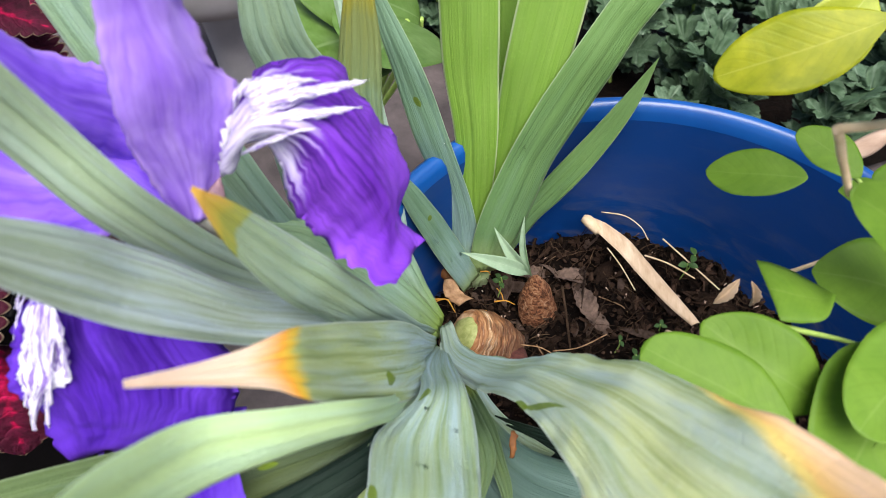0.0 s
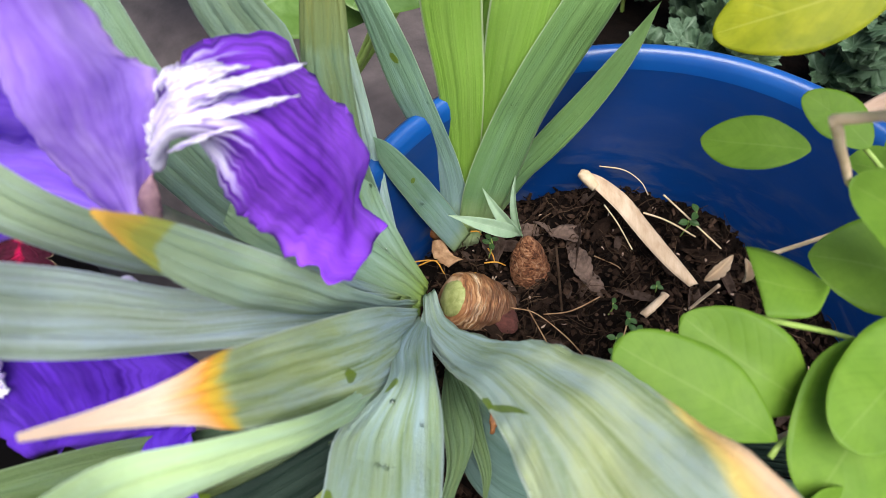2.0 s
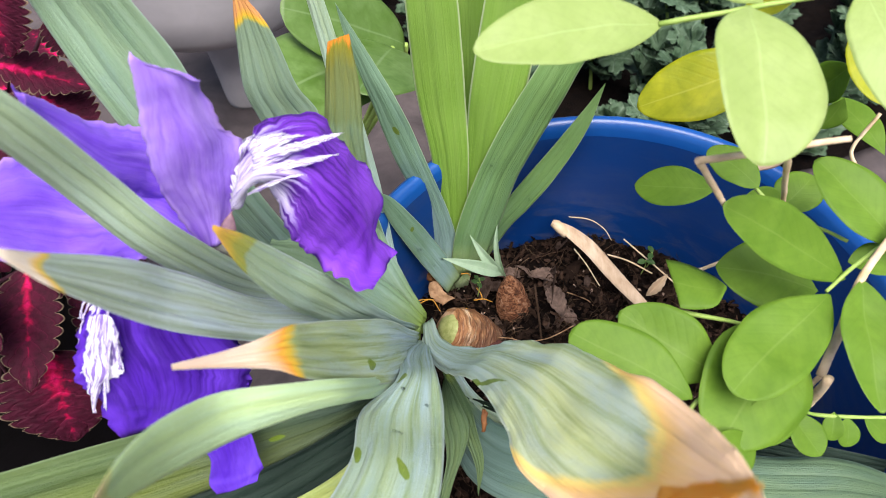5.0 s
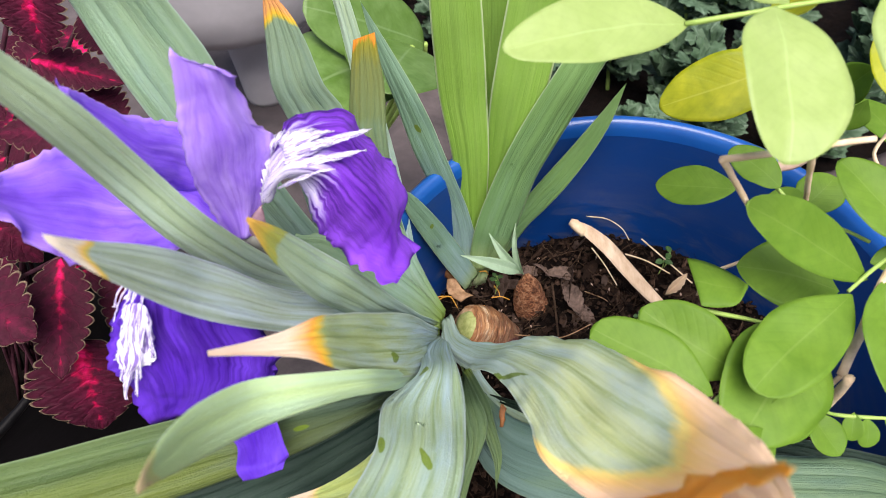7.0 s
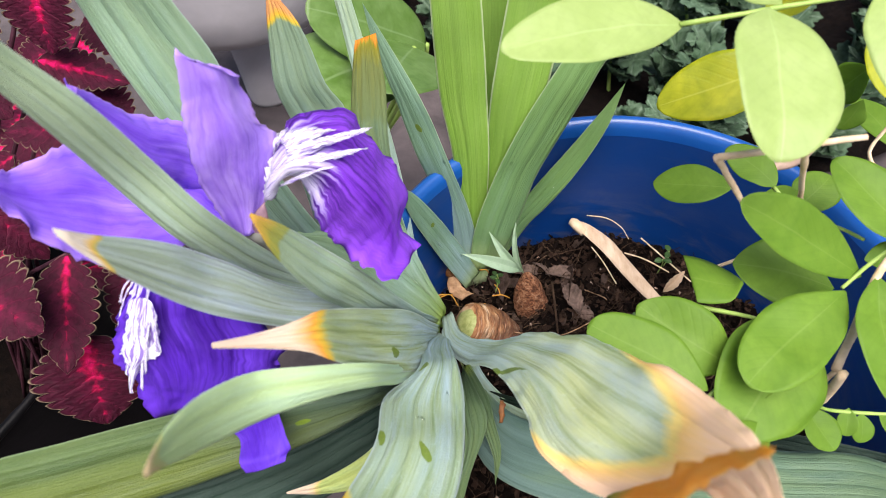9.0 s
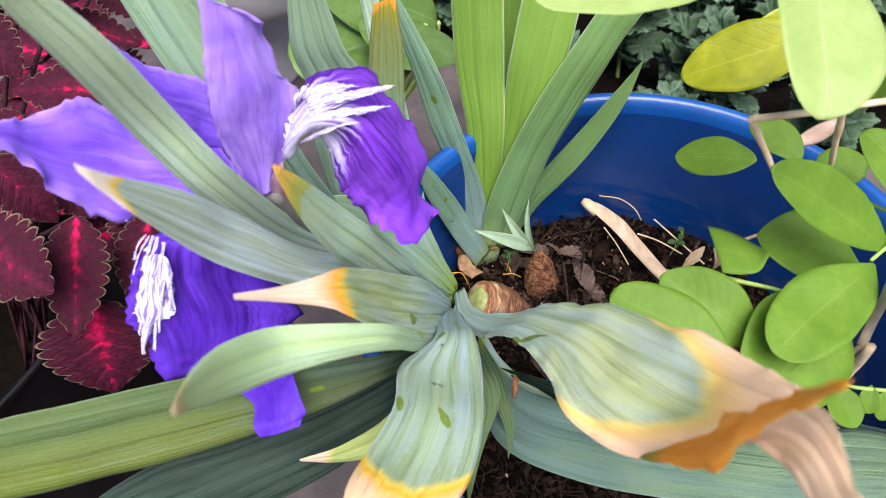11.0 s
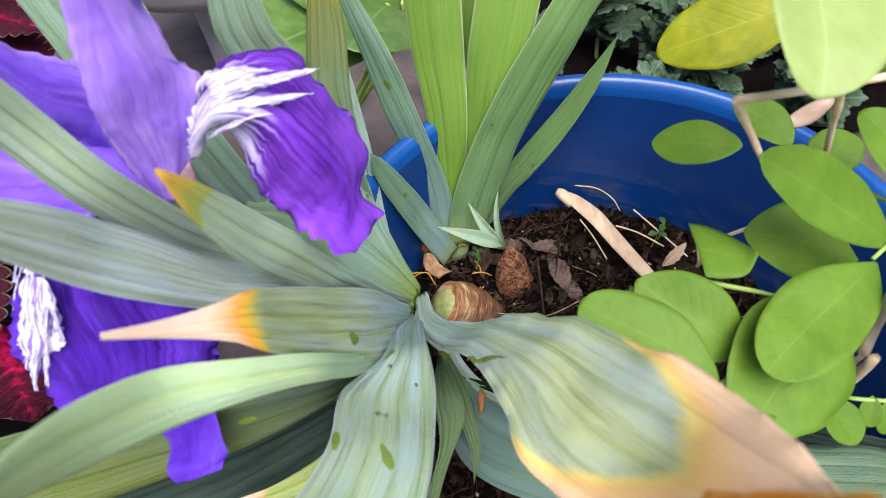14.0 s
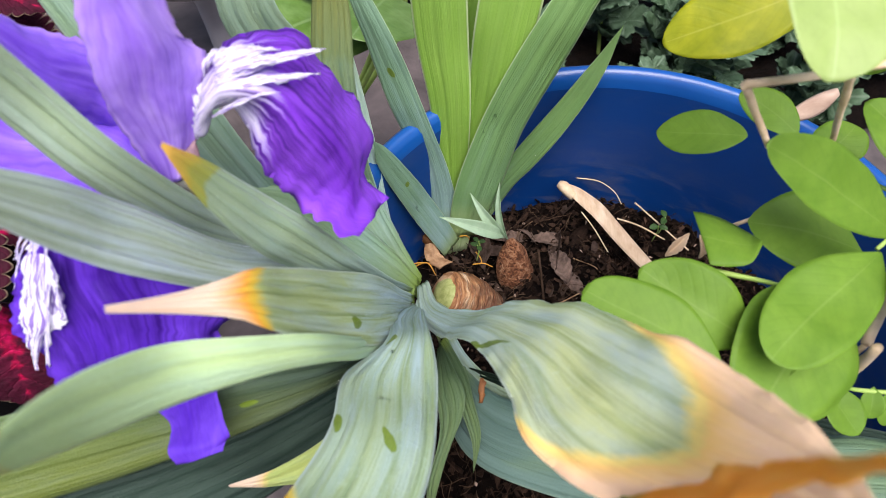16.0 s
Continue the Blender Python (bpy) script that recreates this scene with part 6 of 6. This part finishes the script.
cuff = tube("cuff", [(BX + BR * math.cos(k * math.tau / 24), BY + BR * math.sin(k * math.tau / 24), 0.1985 + 0.003 * wobble((math.cos(k * 0.9), math.sin(k * 0.9), 0), 1.5)) for k in range(25)], [0.0026], 8, 120, 0.5)
part("rolled_edge", cuff, black_plastic, grow_bag)
bm = turned([(0.0, 0.070), (0.07, 0.073), (0.1415, 0.067), (0.1415, 0.056), (0.0, 0.056)], 48, (BX, BY))
tagged(part("bag_soil", bm, soil_dark), "dark soil in the grow bag", "soil", kind="stuff")

rng = random.Random(21)
for n in range(130):
    a = rng.uniform(0, math.tau)
    base = Vector((-0.385 + rng.uniform(-0.12, 0.10), 0.09 + rng.uniform(-0.10, 0.22), rng.uniform(0.2, 0.24)))
    tip = base + Vector((math.cos(a), math.sin(a), rng.uniform(-0.3, 0.2))) * rng.uniform(0.04, 0.06)
    if min(tip.y, base.y) < 0.045 or (max(tip.y, base.y) > 0.16 and max(tip.x, base.x) > -0.335):
        continue
    me = leaflet("leaf", (tip - base).length, rng.uniform(0.03, 0.042), 0.08, 0.06, (0.42, 0.95), scallop=0.26, teeth=9, nv=64, nu=9, quilt=0.035, seed=n + 80)
    ob = part("leaf", me, coleus_red, coleus)
    ob.matrix_parent_inverse = Matrix.Translation(coleus.location).inverted()
    ob.matrix_basis = facing(base, tip, (0.2, -0.3, 0.9))

# ---- white planter behind ----
planter = thing("planter", "off-white rounded planter bowl on a narrower foot", "planter")
PC = (-0.335, 0.515)
part("bowl", turned([(0.0, 0.13), (0.06, 0.1265), (0.095, 0.131), (0.113, 0.141), (0.124, 0.156), (0.130, 0.184), (0.132, 0.225), (0.132, 0.296), (0.125, 0.296), (0.119, 0.26), (0.0, 0.25)], 72, PC), white_glaze, planter)
part("foot", turned([(0.0, 0.0), (0.029, 0.0), (0.030, 0.006), (0.031, 0.05), (0.034, 0.10), (0.038, 0.127), (0.0, 0.13)], 64, PC), white_glaze, planter)
tagged(part("planter_soil", turned([(0.0, 0.262), (0.06, 0.264), (0.119, 0.26), (0.119, 0.25), (0.0, 0.25)], 40, PC), soil_dark), "dark soil filling the white planter", "soil", kind="stuff")

# ---- broad round-leaved plant ----
broad = thing("broad_leaf_plant", "low plant with large round glossy green leaves", "plant")
for base, tip, w, up in (((-0.13, 0.30, 0.20), (-0.20, 0.19, 0.245), 0.085, (0, -0.5, 0.85)), ((-0.12, 0.29, 0.21), (-0.135, 0.19, 0.25), 0.08, (0.1, -0.6, 0.8)), ((-0.11, 0.31, 0.2), (-0.19, 0.26, 0.27), 0.07, (0, -0.6, 0.8))):
    base, tip = Vector(base), Vector(tip)
    ob = part("leaf", leaflet("leaf", (tip - base).length, w, 0.1, 0.08, (0.55, 1.6), nv=30, nu=13, seed=w * 100), round_green, broad)
    ob.matrix_world = facing(base, tip, up)
    part("stem", tube("stem", [base, base + Vector((-0.01, 0.035, -0.06)), (-0.2, 0.37, 0.0)], [0.0025, 0.003], 8, 12), green_stem, broad)

# ---- grey-green lobed foliage behind the pot ----
bm = bmesh.new()
bmesh.ops.create_grid(bm, x_segments=70, y_segments=40, size=0.5)
for v in bm.verts:
    v.co = Vector((0.28 + v.co.x * 1.15, 0.62 + v.co.y * 0.62 + 0.35 * max(0, v.co.x * 1.15) + 0.25 * min(1, max(0, (0.05 - 0.28 - v.co.x * 1.15) / 0.15)), 0.012 + 0.012 * wobble(v.co, 14) + 0.006 * wobble(v.co, 50)))
tagged(part("bed_soil", bm, soil_dark), "dark garden soil under the chrysanthemums", "soil", kind="stuff")
rng = random.Random(11)
shapes = [lobed_leaf("leaf", 0.050, 0.05 + 0.09 * i, i * 3.1) for i in range(5)]
for px, py in [(x, y) for x in (0.0, 0.1, 0.2, 0.3, 0.4, 0.5, 0.6) for y in (0.36, 0.46, 0.57)] + [(-0.07, 0.57), (-0.02, 0.5), (-0.08, 0.67), (-0.2, 0.72), (0.7, 0.5)] + [(0.24, 0.33), (0.30, 0.37), (0.37, 0.40)]:
    if py < 0.325 + 0.4 * max(0, px - 0.2):
        continue
    px, py = px + rng.uniform(-0.03, 0.03), py + rng.uniform(-0.03, 0.03) + 0.25 * max(0, px - 0.25)
    mum = thing("chrysanthemum", "bushy chrysanthemum with lobed grey-green leaves", "chrysanthemum", "chrysanthemum bed")
    mum.location = (px, py, 0)
    top = rng.uniform(0.07, 0.14)
    part("stem", tube("stem", [(0, 0, 0), (rng.uniform(-0.01, 0.01), 0, top * 0.6), (rng.uniform(-0.02, 0.02), -0.01, top)], [0.0025, 0.0015], 6, 10), green_stem, mum)
    for i in range(17):
        a, h = i * 2.4 + rng.uniform(-0.4, 0.4), top * (0.25 + 0.75 * i / 17)
        reach = rng.uniform(0.02, 0.05) * (1.3 - 0.6 * i / 17)
        base = Vector((math.cos(a) * 0.006, math.sin(a) * 0.006, h))
        tip = base + Vector((math.cos(a) * reach, math.sin(a) * reach, rng.uniform(-0.006, 0.022)))
        ob = part("leaf", shapes[i % 5], mum_green, mum)
        ob.matrix_basis = facing(base, tip, (rng.uniform(-0.3, 0.3), rng.uniform(-0.5, 0.1), 1)) @ Matrix.Scale(rng.uniform(0.7, 1.15), 4)
